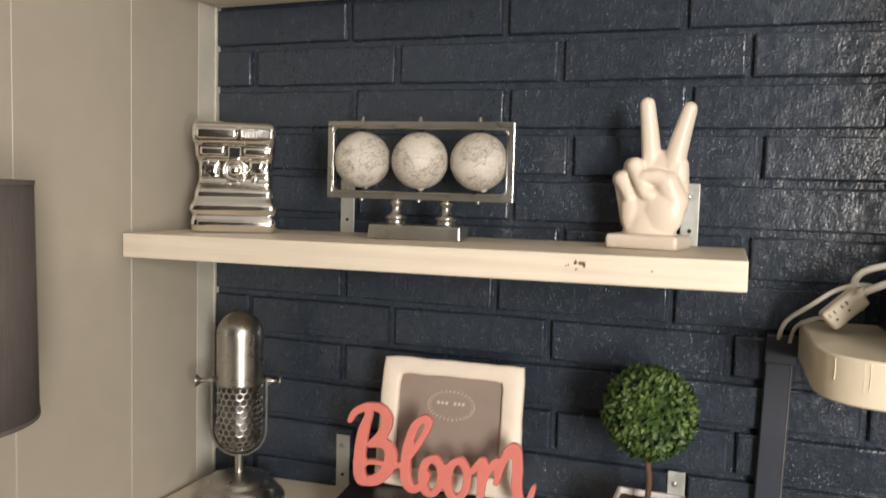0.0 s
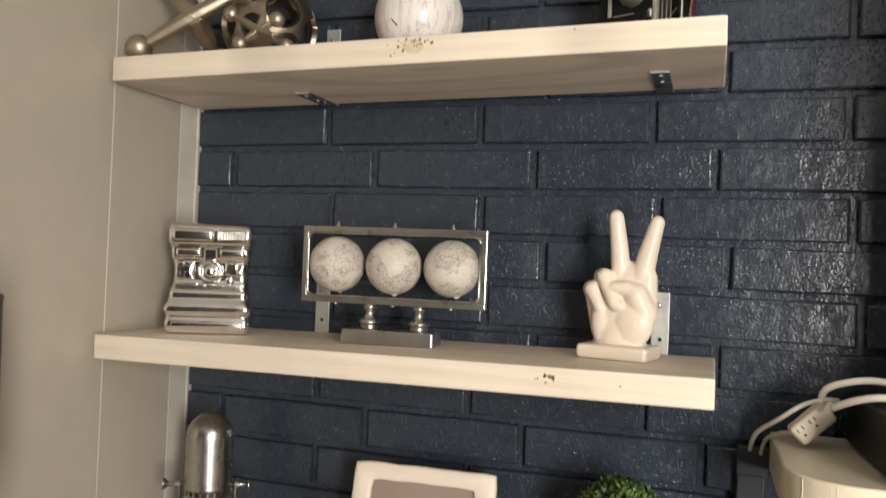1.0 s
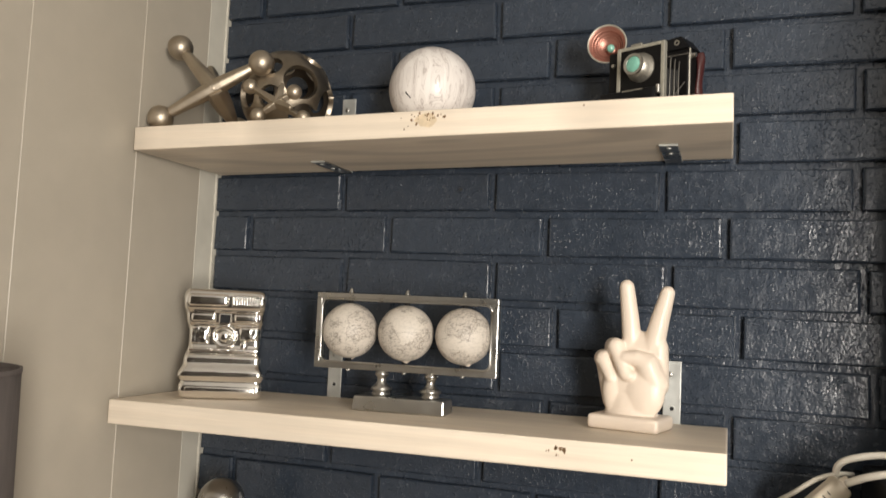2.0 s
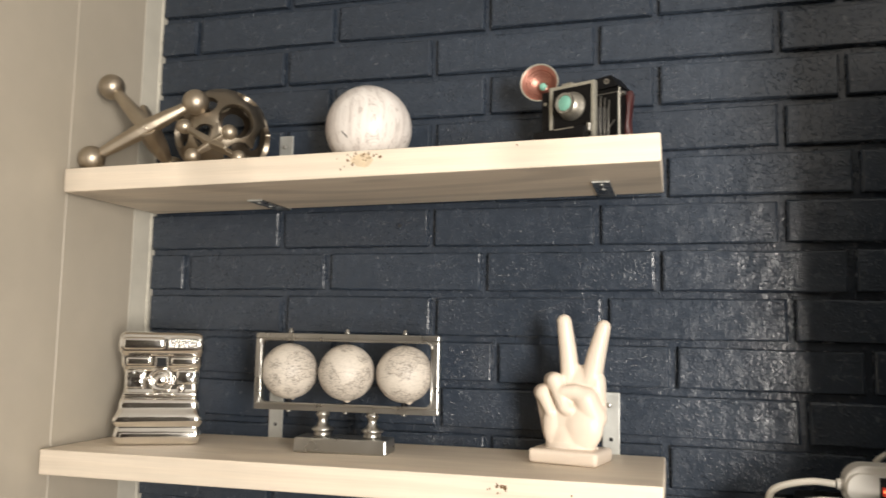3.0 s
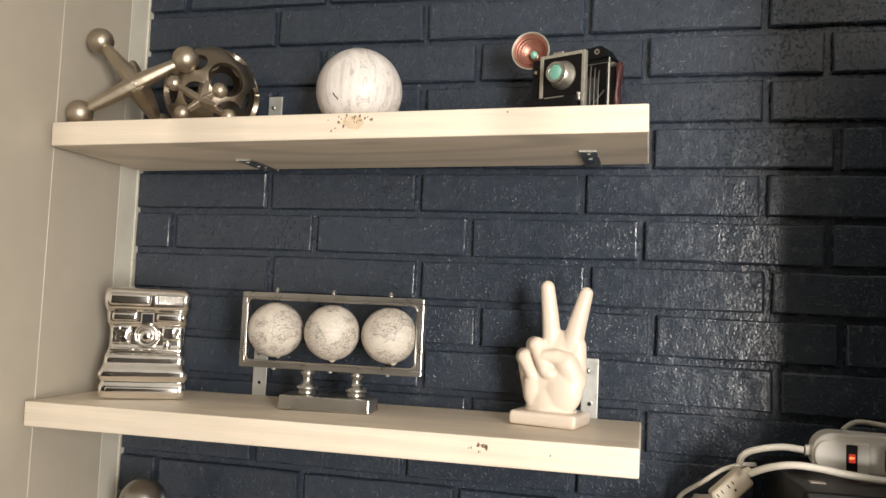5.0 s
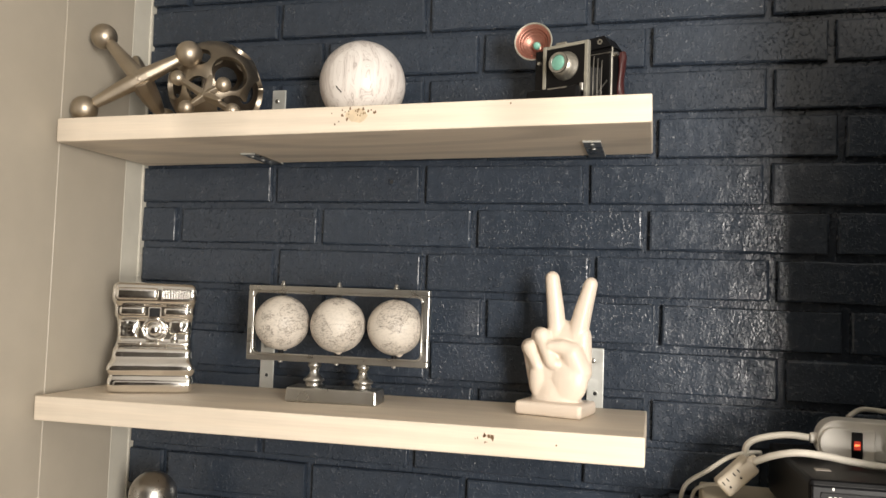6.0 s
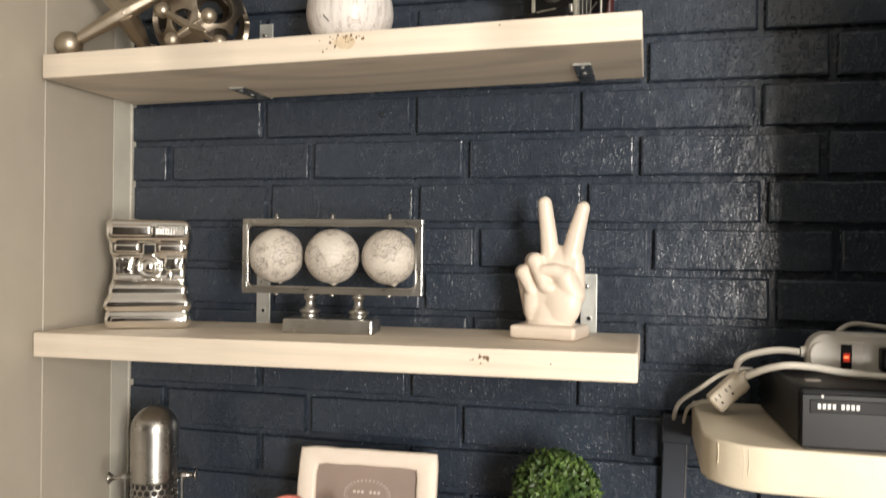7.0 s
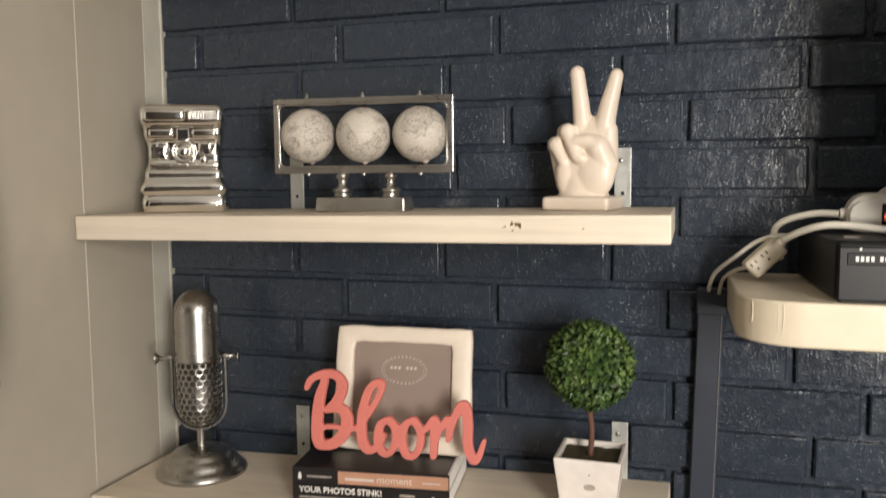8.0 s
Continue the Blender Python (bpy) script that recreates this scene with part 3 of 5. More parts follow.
# ---- middle shelf: chrome instant camera ornament ----
def instant_camera():
    root = thing("camera_ornament", pose(0.1245, -0.137, mid_at(0.12) + 0.0003, 0, 0, 26.5) @ Matrix.Diagonal((1.06, 1.05, 1.04, 1)), "mirror-chrome ceramic instant camera ornament on the pine shelf", "ornament")
    W = 0.0615
    # rounded sections from foot to top: height, change of half-width, front
    levels = [(0.0, -0.004, -0.027), (0.0025, 0.000, -0.0325), (0.013, 0.0018, -0.0345), (0.0235, 0.0012, -0.0335), (0.0275, -0.0015, -0.0298), (0.0305, 0.0010, -0.0322),
              (0.037, 0.0042, -0.0348), (0.0435, 0.0022, -0.0338), (0.0470, -0.0002, -0.0325), (0.0515, -0.0020, -0.0290), (0.0555, -0.0030, -0.0262), (0.0580, -0.0026, -0.0262), (0.0650, -0.0028, -0.0262),
              (0.0690, -0.0036, -0.0235), (0.0715, -0.0050, -0.0185), (0.0760, -0.0056, -0.0160), (0.079, -0.0062, -0.0120), (0.083, -0.0066, -0.0105), (0.098, -0.0066, -0.0103), (0.113, -0.0056, -0.0105), (0.1165, -0.0035, -0.0165),
              (0.121, -0.0022, -0.0190), (0.1335, -0.0018, -0.0192), (0.1365, -0.0022, -0.0200), (0.1405, 0.0002, -0.0270), (0.147, 0.0013, -0.0298), (0.163, 0.0012, -0.0298),
              (0.1690, -0.0002, -0.0268), (0.1722, -0.0040, -0.0220), (0.1732, -0.0110, -0.0140)]
    bm = bmesh.new()
    rings = []
    for z, dw, f in levels:
        w, cr, back = W + dw, 0.0085, 0.038 + min(dw, 0)
        pts = []
        for ox, oy, a0 in ((w - cr, f + cr, 270), (w - cr, back - cr, 0), (-w + cr, back - cr, 90), (-w + cr, f + cr, 180)):
            pts += [(ox + cr * math.cos(radians(a0 + 18 * k)), oy + cr * math.sin(radians(a0 + 18 * k))) for k in range(6)]
        rings.append([bm.verts.new((x, y, z)) for x, y in pts])
    for a, b in zip(rings, rings[1:]):
        for k in range(len(a)):
            bm.faces.new((a[k], a[(k + 1) % len(a)], b[(k + 1) % len(b)], b[k]))
    bm.faces.new(rings[0][::-1]), bm.faces.new(rings[-1])
    body = part("body", bm, M_CHROME, root, "", True)
    sub = body.modifiers.new("soft_glaze", "SUBSURF")
    sub.levels = sub.render_levels = 1

    def cushion(name, x0, x1, y0, y1, z0, z1, r, mat=M_CHROME):
        ob = part(name, box(x0, x1, y0, y1, z0, z1, r, 4), mat, root, "", True)
        return ob

    cushion("side_panel", -W + 0.0085, -0.0215, -0.0142, -0.004, 0.0835, 0.1140, 0.0048, M_HAMMER)
    cushion("side_panel", 0.0215, W - 0.0085, -0.0142, -0.004, 0.0905, 0.1140, 0.0048, M_HAMMER)
    cushion("brow_panel", -W + 0.0100, -0.0125, -0.0225, -0.012, 0.1200, 0.1345, 0.0048)
    cushion("brow_panel", 0.0135, W - 0.0090, -0.0225, -0.012, 0.1200, 0.1345, 0.0048)
    cushion("sensor_panel", -W + 0.0050, 0.0065, -0.0325, -0.020, 0.1445, 0.1645, 0.0058)
    cushion("film_door", -W + 0.0060, W - 0.0050, -0.0345, -0.020, 0.0055, 0.0225, 0.0060)
    lens = part("lens_ring", lathe([(0.0, 0), (0.0185, 0.0), (0.0190, 0.004), (0.0170, 0.0065), (0.0145, 0.0062), (0.0125, 0.003), (0.0, 0.0030)], 40), M_CHROME, root, "", True, pose(0.0, -0.0100, 0.098, 90))
    part("lens_dome", ball(0.0105, (0, 0, 0.0030), 28, 16, None, (1, 1, 0.55)), M_CHROME, lens, "", True)
    part("shutter_button", lathe([(0.0, 0), (0.0062, 0), (0.0062, 0.003), (0.0045, 0.0045), (0.0, 0.0046)], 24), M_CHROME, root, "", True, pose(0.030, -0.0110, 0.0845, 90))
    finder = part("viewfinder", box(-0.0095, 0.0105, -0.0205, -0.008, 0.1165, 0.1345, 0.002, 2), M_CHROME, root)
    sill = part("front_sill", box(-W + 0.008, W - 0.008, -0.0200, -0.010, 0.0735, 0.0790, 0.0024, 3), M_CHROME, root, "", True)
    for k in range(4):
        x = -0.019 + k * 0.0125
        part("sill_stud", ball(0.0021, (x, -0.0200, 0.0766), 12, 8, None, (1.6, 0.7, 0.8)), M_CHROME, sill, "", True)
    part("viewfinder_window", box(-0.0070, 0.0078, -0.0212, -0.019, 0.1190, 0.1322, 0.001, 1), M_PLASTIC_GLOSS, finder, "dark viewfinder window")
    flash = part("flash_window", box(0.010, W - 0.006, -0.0305, -0.020, 0.1445, 0.1645, 0.002, 2), M_CHROME, root)
    for k in range(11):
        x = 0.0135 + k * 0.0039
        part("flash_rib", box(x - 0.0011, x + 0.0011, -0.0318, -0.029, 0.1475, 0.1620, 0.0008, 1), M_CHROME, flash)


instant_camera()


# ---- middle shelf: three map globes in a metal frame ----
def globe_stand():
    x0, y0 = 0.4435, -0.1265
    root = thing("globe_stand", pose(x0, y0, mid_at(x0) + 0.0003, 0, 0, 4.2), "polished nickel frame with three small antique map globes", "ornament")
    base = part("base", box(-0.0735, 0.0735, -0.026, 0.030, 0.0, 0.0225, 0.0028, 2), M_NICKEL, root)
    for v in base.data.vertices:
        if v.co.z > 0.012:
            v.co.x *= 0.985
            v.co.y = 0.002 + (v.co.y - 0.002) * 0.90
    zf0, zf1, hw = 0.0605, 0.1790, 0.1475
    for x in (-0.0355, 0.0440):
        col = lathe([(0.0, 0.022), (0.0135, 0.022), (0.0145, 0.026), (0.0125, 0.0295), (0.0165, 0.0315), (0.0165, 0.0345), (0.0105, 0.0385), (0.0068, 0.0450), (0.0072, 0.0510), (0.0105, 0.0545), (0.0108, 0.0570), (0.0085, 0.0590), (0.0085, 0.0612), (0, 0.0612)], 32, None, (x, 0.001, 0))
        part("turned_column", col, M_NICKEL, root, "", True)
    t, d = 0.0088, 0.0085
    bars = [(-hw, hw, zf0, zf0 + t), (-hw, hw, zf1 - t, zf1), (-hw, -hw + t, zf0 + t, zf1 - t), (hw - t, hw, zf0 + t, zf1 - t)]
    for a, b, c, e in bars:
        part("frame_bar", box(a, b, -d, d, c, e, 0.0014, 2), M_NICKEL, root)
    # slim raised inner lip with rounded corners
    cr, li = 0.0105, 0.0016
    xa, za, zb = hw - t - li + 0.0004, zf0 + t + li - 0.0004, zf1 - t - li + 0.0004
    line = []
    for ox, oz, a0 in ((xa - cr, zb - cr, 0), (-xa + cr, zb - cr, 90), (-xa + cr, za + cr, 180), (xa - cr, za + cr, 270)):
        line += [(ox + cr * math.cos(radians(a0 + 15 * k)), -d - 0.0002, oz + cr * math.sin(radians(a0 + 15 * k))) for k in range(7)]
    line.append(line[0])
    part("inner_lip", sweep(line, 0.0021, 8, None, False, 1.0, 1), M_NICKEL, root, "", True)
    for k, (ox, oz) in enumerate(((hw - t, zf1 - t), (-hw + t, zf1 - t), (-hw + t, zf0 + t), (hw - t, zf0 + t))):
        sx, sz = (1, -1, -1, 1)[k], (1, 1, -1, -1)[k]
        arc = [(ox - sx * cr * (1 - math.cos(radians(15 * q))), oz - sz * cr * (1 - math.sin(radians(15 * q)))) for q in range(7)]
        web = slab([(ox + sx * 0.0004, oz + sz * 0.0004)] + arc, -d + 0.0006, d - 0.0006)
        for v in web.verts:
            v.co = Vector((v.co.x, v.co.z, v.co.y))
        part("corner_web", web, M_NICKEL, root)
    zc, r = (zf0 + zf1) / 2 + 0.0005, 0.0432
    for i, x in enumerate((-0.0925, 0.0005, 0.0930)):
        g = part("globe", ball(r, (0, 0, 0), 48, 32), M_MAP, root, "", True, pose(x, 0, zc, (9, -4, 7)[i], (-7, 3, 10)[i], (20, 95, 205)[i]))
        part("cap", lathe([(0, -r - 0.0032), (0.0022, -r - 0.0026), (0.006, -r + 0.0002), (0.009, -r + 0.0022), (0, -r + 0.0024)], 20), M_CREAM, g)
        if i > 0:
            part("equator_line", lathe([(r - 0.001, -0.0004), (r + 0.0002, -0.0002), (r + 0.0002, 0.0002), (r - 0.001, 0.0002)], 64), M_SMUDGE, g)
        part("pivot", rod((x, 0, zc + r), (x, 0, zf1 - t), 0.0042, None, 14), M_PLASTIC, root, "black pivot")
        part("pivot", rod((x, 0, zf0 + t), (x, 0, zc - r), 0.0042, None, 14), M_PLASTIC, root, "black pivot")
        part("finial", lathe([(0.0, zf1), (0.0042, zf1), (0.0042, zf1 + 0.0030), (0.0024, zf1 + 0.0042), (0.0032, zf1 + 0.0065), (0.0, zf1 + 0.0090)], 16, None, (x, 0, 0)), M_NICKEL, root, "", True)
        part("under_nut", lathe([(0.0, zf0 - 0.0035), (0.0034, zf0 - 0.0030), (0.0038, zf0), (0, zf0)], 14, None, (x, 0, 0)), M_NICKEL, root)


globe_stand()


# ---- middle shelf: ceramic peace-sign sculpture ----
def peace_sculpture():
    K = 0.000266

    def at(x, y, v):
        """A place on the sculpture: across and down in its own units, v metres back from the middle."""
        y = 39 + (y - 55) * 1.0345
        z = (835 - y) * K
        x = (x - 313) * 1.16 + 13 * (835 - y) / 755 - v * 0.31 / K
        return Vector((x * K - 0.043 * z, v, z))

    bm = bmesh.new()

    def limb(a, b, r0, r1):
        rod(a, b, r0, r1, 20, bm)
        ball(r0, a, 20, 12, bm)
        ball(r1, b, 20, 12, bm)

    box(-0.0510, 0.0510, -0.0395, 0.0395, 0.0, 0.0205, 0.005, 3, bm)
    # wrist and palm
    ball(0.038, at(316, 742, 0.002), 28, 18, bm, (1.02, 0.74, 0.36))
    ball(0.040, at(316, 690, 0.002), 28, 18, bm, (0.90, 0.66, 0.90))
    ball(0.040, at(322, 600, 0.003), 28, 18, bm, (1.06, 0.64, 1.10))
    ball(0.040, at(338, 500, 0.004), 28, 18, bm, (1.08, 0.58, 0.90))
    ball(0.040, at(372, 435, 0.006), 28, 18, bm, (0.90, 0.46, 0.80))
    limb(at(446, 400, 0.004), at(448, 560, 0.002), 0.0140, 0.0140)
    limb(at(448, 560, 0.002), at(408, 690, 0.002), 0.0140, 0.0120)
    limb(at(188, 500, 0.001), at(218, 690, 0.001), 0.0120, 0.0115)
    # mounds either side of the crease
    ball(0.022, at(376, 625, -0.0095), 24, 14, bm, (1.40, 0.80, 1.75))
    ball(0.017, at(236, 625, -0.0100), 24, 14, bm, (1.0, 0.80, 2.1))
    # raised fingers
    limb(at(322, 395, 0.002), at(312, 250, 0.000), 0.0142, 0.0128)
    limb(at(312, 250, 0.000), at(297, 92, -0.003), 0.0128, 0.0108)
    limb(at(420, 405, 0.004), at(452, 260, 0.002), 0.0158, 0.0134)
    limb(at(452, 260, 0.002), at(489, 118, 0.000), 0.0134, 0.0103)
    ball(0.018, at(378, 402, 0.004), 24, 14, bm, (1.55, 0.75, 0.85))
    # folded fingers
    limb(at(232, 405, -0.004), at(246, 404, -0.016), 0.0128, 0.0125)
    limb(at(248, 412, -0.017), at(292, 535, -0.022), 0.0112, 0.0098)
    ball(0.0098, at(304, 548, -0.0225), 18, 12, bm, (1.15, 0.9, 0.85))
    limb(at(182, 472, -0.002), at(188, 474, -0.012), 0.0135, 0.0128)
    limb(at(190, 480, -0.014), at(222, 562, -0.018), 0.0112, 0.0085)
    # thumb tucked across them
    limb(at(432, 585, -0.004), at(396, 492, -0.0135), 0.0190, 0.0170)
    limb(at(390, 482, -0.0150), at(345, 458, -0.0190), 0.0145, 0.0112)
    limb(at(345, 458, -0.0190), at(292, 456, -0.0225), 0.0112, 0.0086)
    ob = link("peace_sign_statue", bm, M_CERAMIC, m=pose(0.7860, -0.1045, mid_at(0.79) + 0.0003, 0, 0, -12))
    remesh(ob, 0.0013, 24)
    tagged(ob, "cream glazed ceramic peace-sign sculpture on a square plinth", "sculpture")


peace_sculpture()


# ---- top shelf: large and small jacks ----
def jack(name, centre, ends, r_ball, label, bare=(), sides=8, thick=0.70):
    """A cast jack: faceted arms that swell towards the hub, most with a ball at the end."""
    root = thing(name, pose(*centre), label, "ornament", "metal jacks")

    def arm(e, tip, thick=thick):
        L = e.length
        prof = [(0.0, 0.0), (r_ball * thick, 0.0), (r_ball * thick * 0.97, L * 0.16), (r_ball * thick * 0.84, L * 0.45), (r_ball * tip, L - r_ball * 0.85), (0.0, L - r_ball * 0.8)]
        ob = part("arm", lathe(prof, sides), M_CHAMPAGNE, root, "", False, e.normalized().to_track_quat("Z", "Y").to_matrix().to_4x4())
        bevelled(ob, r_ball * 0.10, 2)

    for n, e in enumerate(ends):
        e = Vector(e) - Vector(centre)
        arm(e, 0.44, thick * 1.3 if n == 3 and sides == 8 else thick)
        part("ball_end", ball(r_ball, e, 32, 20), M_CHAMPAGNE, root, "", True)
    for e in bare:
        arm(Vector(e) - Vector(centre), 0.34)
    part("hub", ball(r_ball * thick * 0.95, (0, 0, 0), 20, 12), M_CHAMPAGNE, root, "", True)
    return root


jack("large_jack", (0.107, -0.190, 2.012), [(0.024, -0.2145, top_at(0.02) + 0.0214), (0.030, -0.184, 2.087), (0.181, -0.168, 2.056), (0.104, -0.112, top_at(0.09) + 0.0214)], 0.0212,
     "large champagne-gold metal jack with ball ends on the shelf", bare=[(0.066, -0.150, 2.068)])
sz = top_at(0.23)
jack("small_jack", (0.243, -0.214, sz + 0.034), [(0.188, -0.206, 2.006), (0.272, -0.212, 1.991), (0.217, -0.224, sz + 0.0132), (0.283, -0.200, sz + 0.0122)], 0.0120,
     "small champagne-gold metal jack leaning against the pierced ball", bare=[(0.242, -0.196, 2.019), (0.289, -0.238, 1.957)], sides=4, thick=0.66)


def pierced_ball():
    r = 0.0795
    bm = bmesh.new()
    bmesh.ops.create_icosphere(bm, subdivisions=6, radius=r)
    # large oval holes facing the room, the rest spread evenly over the back
    holes = [((0.728, -0.671, 0.14), 22), ((0.67, -0.458, -0.583), 17.5), ((0.952, 0.142, -0.27), 24), ((0.13, -0.885, 0.45), 12.5), ((0.16, -0.95, -0.25), 15),
             ((-0.516, -0.848, -0.108), 19), ((0.62, -0.10, 0.76), 15)]
    dirs = [Vector(d).normalized() for d, a in holes]
    cut = [radians(a) for d, a in holes]
    for k in range(26):
        u = 1 - 2 * (k + 0.5) / 26
        q = math.sqrt(1 - u * u)
        d = Vector((q * math.cos(k * 2.399963), q * math.sin(k * 2.399963), u))
        if all(d.angle(o) > radians(35) for o in dirs):
            dirs.append(d)
            cut.append(radians(16.5))
    nearest = lambda n: min(((n.angle(d) - a, d, a) for d, a in zip(dirs, cut)), key=lambda t: t[0])
    kill = [f for f in bm.faces if any(nearest(v.co.normalized())[0] < 0 for v in f.verts)]
    bmesh.ops.delete(bm, geom=kill, context="FACES")
    for v in bm.verts:
        if v.is_boundary:
            n = v.co.normalized()
            gap, d, a = nearest(n)
            v.co = (Matrix.Rotation(a, 3, d.cross(n).normalized()) @ d) * r
    ob = link("pierced_ball", bm, M_BRONZE, smooth=True, m=pose(0.184, -0.086, top_at(0.184) + r + 0.0008))
    s = ob.modifiers.new("thick", "SOLIDIFY")
    s.thickness, s.offset, s.material_offset = 0.0085, -1, 1
    # second slot: the inner shell is a darker metal than the outside
    ob.data.materials.append(M_INNER_METAL)
    bevelled(ob, 0.0022, 3)
    tagged(ob, "hollow pierced champagne-gold metal ball with oval holes", "ornament")


pierced_ball()

# ---- top shelf: marbled ball ----
mr = 0.0695
mb = link("marbled_ball", ball(mr, (0, 0, 0), 64, 40), M_MARBLE, smooth=True, m=pose(0.4600, -0.103, top_at(0.47) + mr * 0.995, 0, 0, 30))
tagged(mb, "glossy white ceramic ball with grey marbled veins", "ornament")
right_way, up_way = Vector((0.934, 0.357, 0)), Vector((0.09, -0.24, 0.967))
chip0 = Vector((-0.237, -0.92, -0.31)).normalized()
crack = sweep([(chip0 + right_way * a + up_way * b).normalized() * (mr + 0.0001) for a, b in ((-0.05, 0.05), (0.0, 0.0), (0.05, -0.03), (0.10, -0.075))], 0.0009, 6)
part("dark_chip", crack, M_HOLE, mb, "dark chip in the glaze", m=pose(0, 0, 0, 0, 0, -30))


# ---- top shelf: vintage folding camera with flash ----
def vintage_camera():
    x0, y0 = 0.811, -0.090
    root = thing("vintage_camera", pose(x0, y0, top_at(x0) + 0.0003, 0, 0, -24), "vintage black folding camera ornament with copper flash dish", "camera ornament")
    # body at the back, bed below, bellows between, lens board in front
    body = part("body", box(-0.040, 0.0435, 0.012, 0.048, 0.0, 0.112, 0.004, 2), M_BLACK, root)
    hood = slab([(-0.034, 0.110), (-0.022, 0.1260), (0.030, 0.1300), (0.0435, 0.1120)], 0.010, 0.047)
    for v in hood.verts:
        v.co = Vector((v.co.x, v.co.z, v.co.y))
    part("top_cover", hood, M_PLASTIC, root, "glossy black top cover")
    part("strap_eyelet", lathe([(0.0022, 0), (0.0042, 0), (0.0042, 0.0015), (0.0022, 0.0015)], 16), M_AGED, root, "", False, pose(0.024, 0.0098, 0.1210, 90))
    part("trim_frame", box(-0.043, 0.0455, 0.0085, 0.0125, 0.002, 0.1030, 0.001, 1), M_AGED, root, "aged nickel edge")
    part("front_opening", box(-0.0415, 0.0437, 0.0065, 0.0095, 0.006, 0.1012, 0.001, 1), M_BLACK, root)
    bellows = bmesh.new()
    for k in range(6):
        y = 0.0045 - k * 0.0072
        w = 0.031 - k * 0.0013
        box(-w, w, y - 0.0030, y + 0.0030, 0.020 + k * 0.0012, 0.080 - k * 0.0012, 0.0025, 1, bellows)
    part("bellows", bellows, M_PLASTIC, root, "pleated black bellows")
    for k in range(5):
        y = 0.001 - k * 0.0072
        part("bellows_edge", box(0.0275 - k * 0.0012, 0.0292 - k * 0.0012, y - 0.0007, y + 0.0007, 0.024, 0.076), M_TARNISH, root, "worn pleat edge")
    part("drop_bed", box(-0.036, 0.036, -0.052, 0.010, 0.003, 0.009, 0.001, 1), M_BLACK, root)
    board = part("lens_board", box(-0.0365, 0.0345, -0.050, -0.044, 0.010, 0.1035, 0.0015, 1), M_BLACK, root)
    for a, b, c, d in ((-0.0390, -0.0330, 0.014, 0.1065), (0.0315, 0.0375, 0.004, 0.1065), (-0.0330, 0.0315, 0.1015, 0.1065), (-0.0330, 0.0315, 0.0225, 0.0242)):
        part("board_edge", box(a, b, -0.0515, -0.043, c, d, 0.0010, 2), M_WORN, board, "worn silver edge")
    part("sight_tab", box(-0.018, 0.000, -0.050, -0.044, 0.1065, 0.1100, 0.0006, 1), M_AGED, board)
    barrel = part("lens_barrel", lathe([(0.0, 0), (0.0215, 0), (0.0215, 0.003), (0.0185, 0.0045), (0.0185, 0.012), (0.0160, 0.0135), (0.0150, 0.020), (0.0, 0.020)], 36), M_AGED, root, "nickel lens barrel", True, pose(0.0005, -0.050, 0.0725, 90))
    part("front_ring", lathe([(0.0105, 0.020), (0.0152, 0.020), (0.0152, 0.0235), (0.0118, 0.0235), (0.0105, 0.0215)], 36), M_NICKEL, barrel)
    part("lens_glass", ball(0.0128, (0, 0, 0.0200), 28, 16, None, (1, 1, 0.34)), M_TEAL, barrel, "green glass lens", True)
    part("shutter_lever", box(0.020, 0.030, -0.0535, -0.050, 0.036, 0.0395, 0.0008, 1), M_NICKEL, root)
    part("side_rail", box(0.0365, 0.0400, -0.046, 0.010, 0.006, 0.0105, 0.0005, 1), M_AGED, root)
    part("viewing_strut", rod((0.037, -0.045, 0.012), (0.0385, 0.008, 0.060), 0.0011, None, 8), M_TARNISH, root)
    grip = part("side_grip", sweep([(0.0470, 0.036, 0.002), (0.0480, 0.036, 0.028), (0.0462, 0.036, 0.052), (0.0485, 0.036, 0.082), (0.0488, 0.036, 0.098), (0.0460, 0.036, 0.107)], 0.0035, 12, None, False, 1.9), M_RED, root, "dark red leather grip", True)
    part("grip_stud", rod((0.0435, 0.016, 0.100), (0.052, 0.016, 0.100), 0.0042, 0.0032, 14), M_NICKEL, root)
    # flash on a short arm at the other side
    part("flash_tube", rod((-0.050, -0.014, 0.003), (-0.060, -0.018, 0.117), 0.0058, None, 18), M_BLACK, root, "black flash tube")
    part("flash_bracket", box(-0.0560, -0.0395, -0.046, 0.010, 0.002, 0.1040, 0.0025, 2), M_BLACK, root, "black flash bracket")
    part("bracket_screw", rod((-0.0475, -0.046, 0.084), (-0.0475, -0.0495, 0.084), 0.0032, 0.0026, 12), M_AGED, root)
    part("front_bed", box(-0.058, 0.030, -0.066, -0.0525, 0.0, 0.0385, 0.003, 2), M_PLASTIC, root, "glossy black front bed")
    part("bed_trim", box(-0.020, 0.012, -0.0668, -0.0655, 0.0360, 0.0376), M_AGED, root, "worn silver edge")
    part("catch", box(0.0290, 0.0345, -0.0600, -0.0520, 0.0300, 0.0420, 0.001, 1), M_NICKEL, root)
    for k in range(3):
        y = -0.036 + k * 0.0125
        part("bellows_strut", sweep([(0.0385, y, 0.020), (0.0398, y - 0.003, 0.050), (0.0388, y, 0.078), (0.0375, y + 0.004, 0.086)], 0.0010, 8), M_TARNISH, root, "tarnished strut", True)
    part("body_edge", box(0.0430, 0.0442, 0.0110, 0.0150, 0.004, 0.1110, 0.0006, 1), M_WORN, root, "worn silver edge")
    part("flash_clamp", box(-0.056, -0.034, -0.024, -0.006, 0.060, 0.070, 0.002, 1), M_AGED, root)
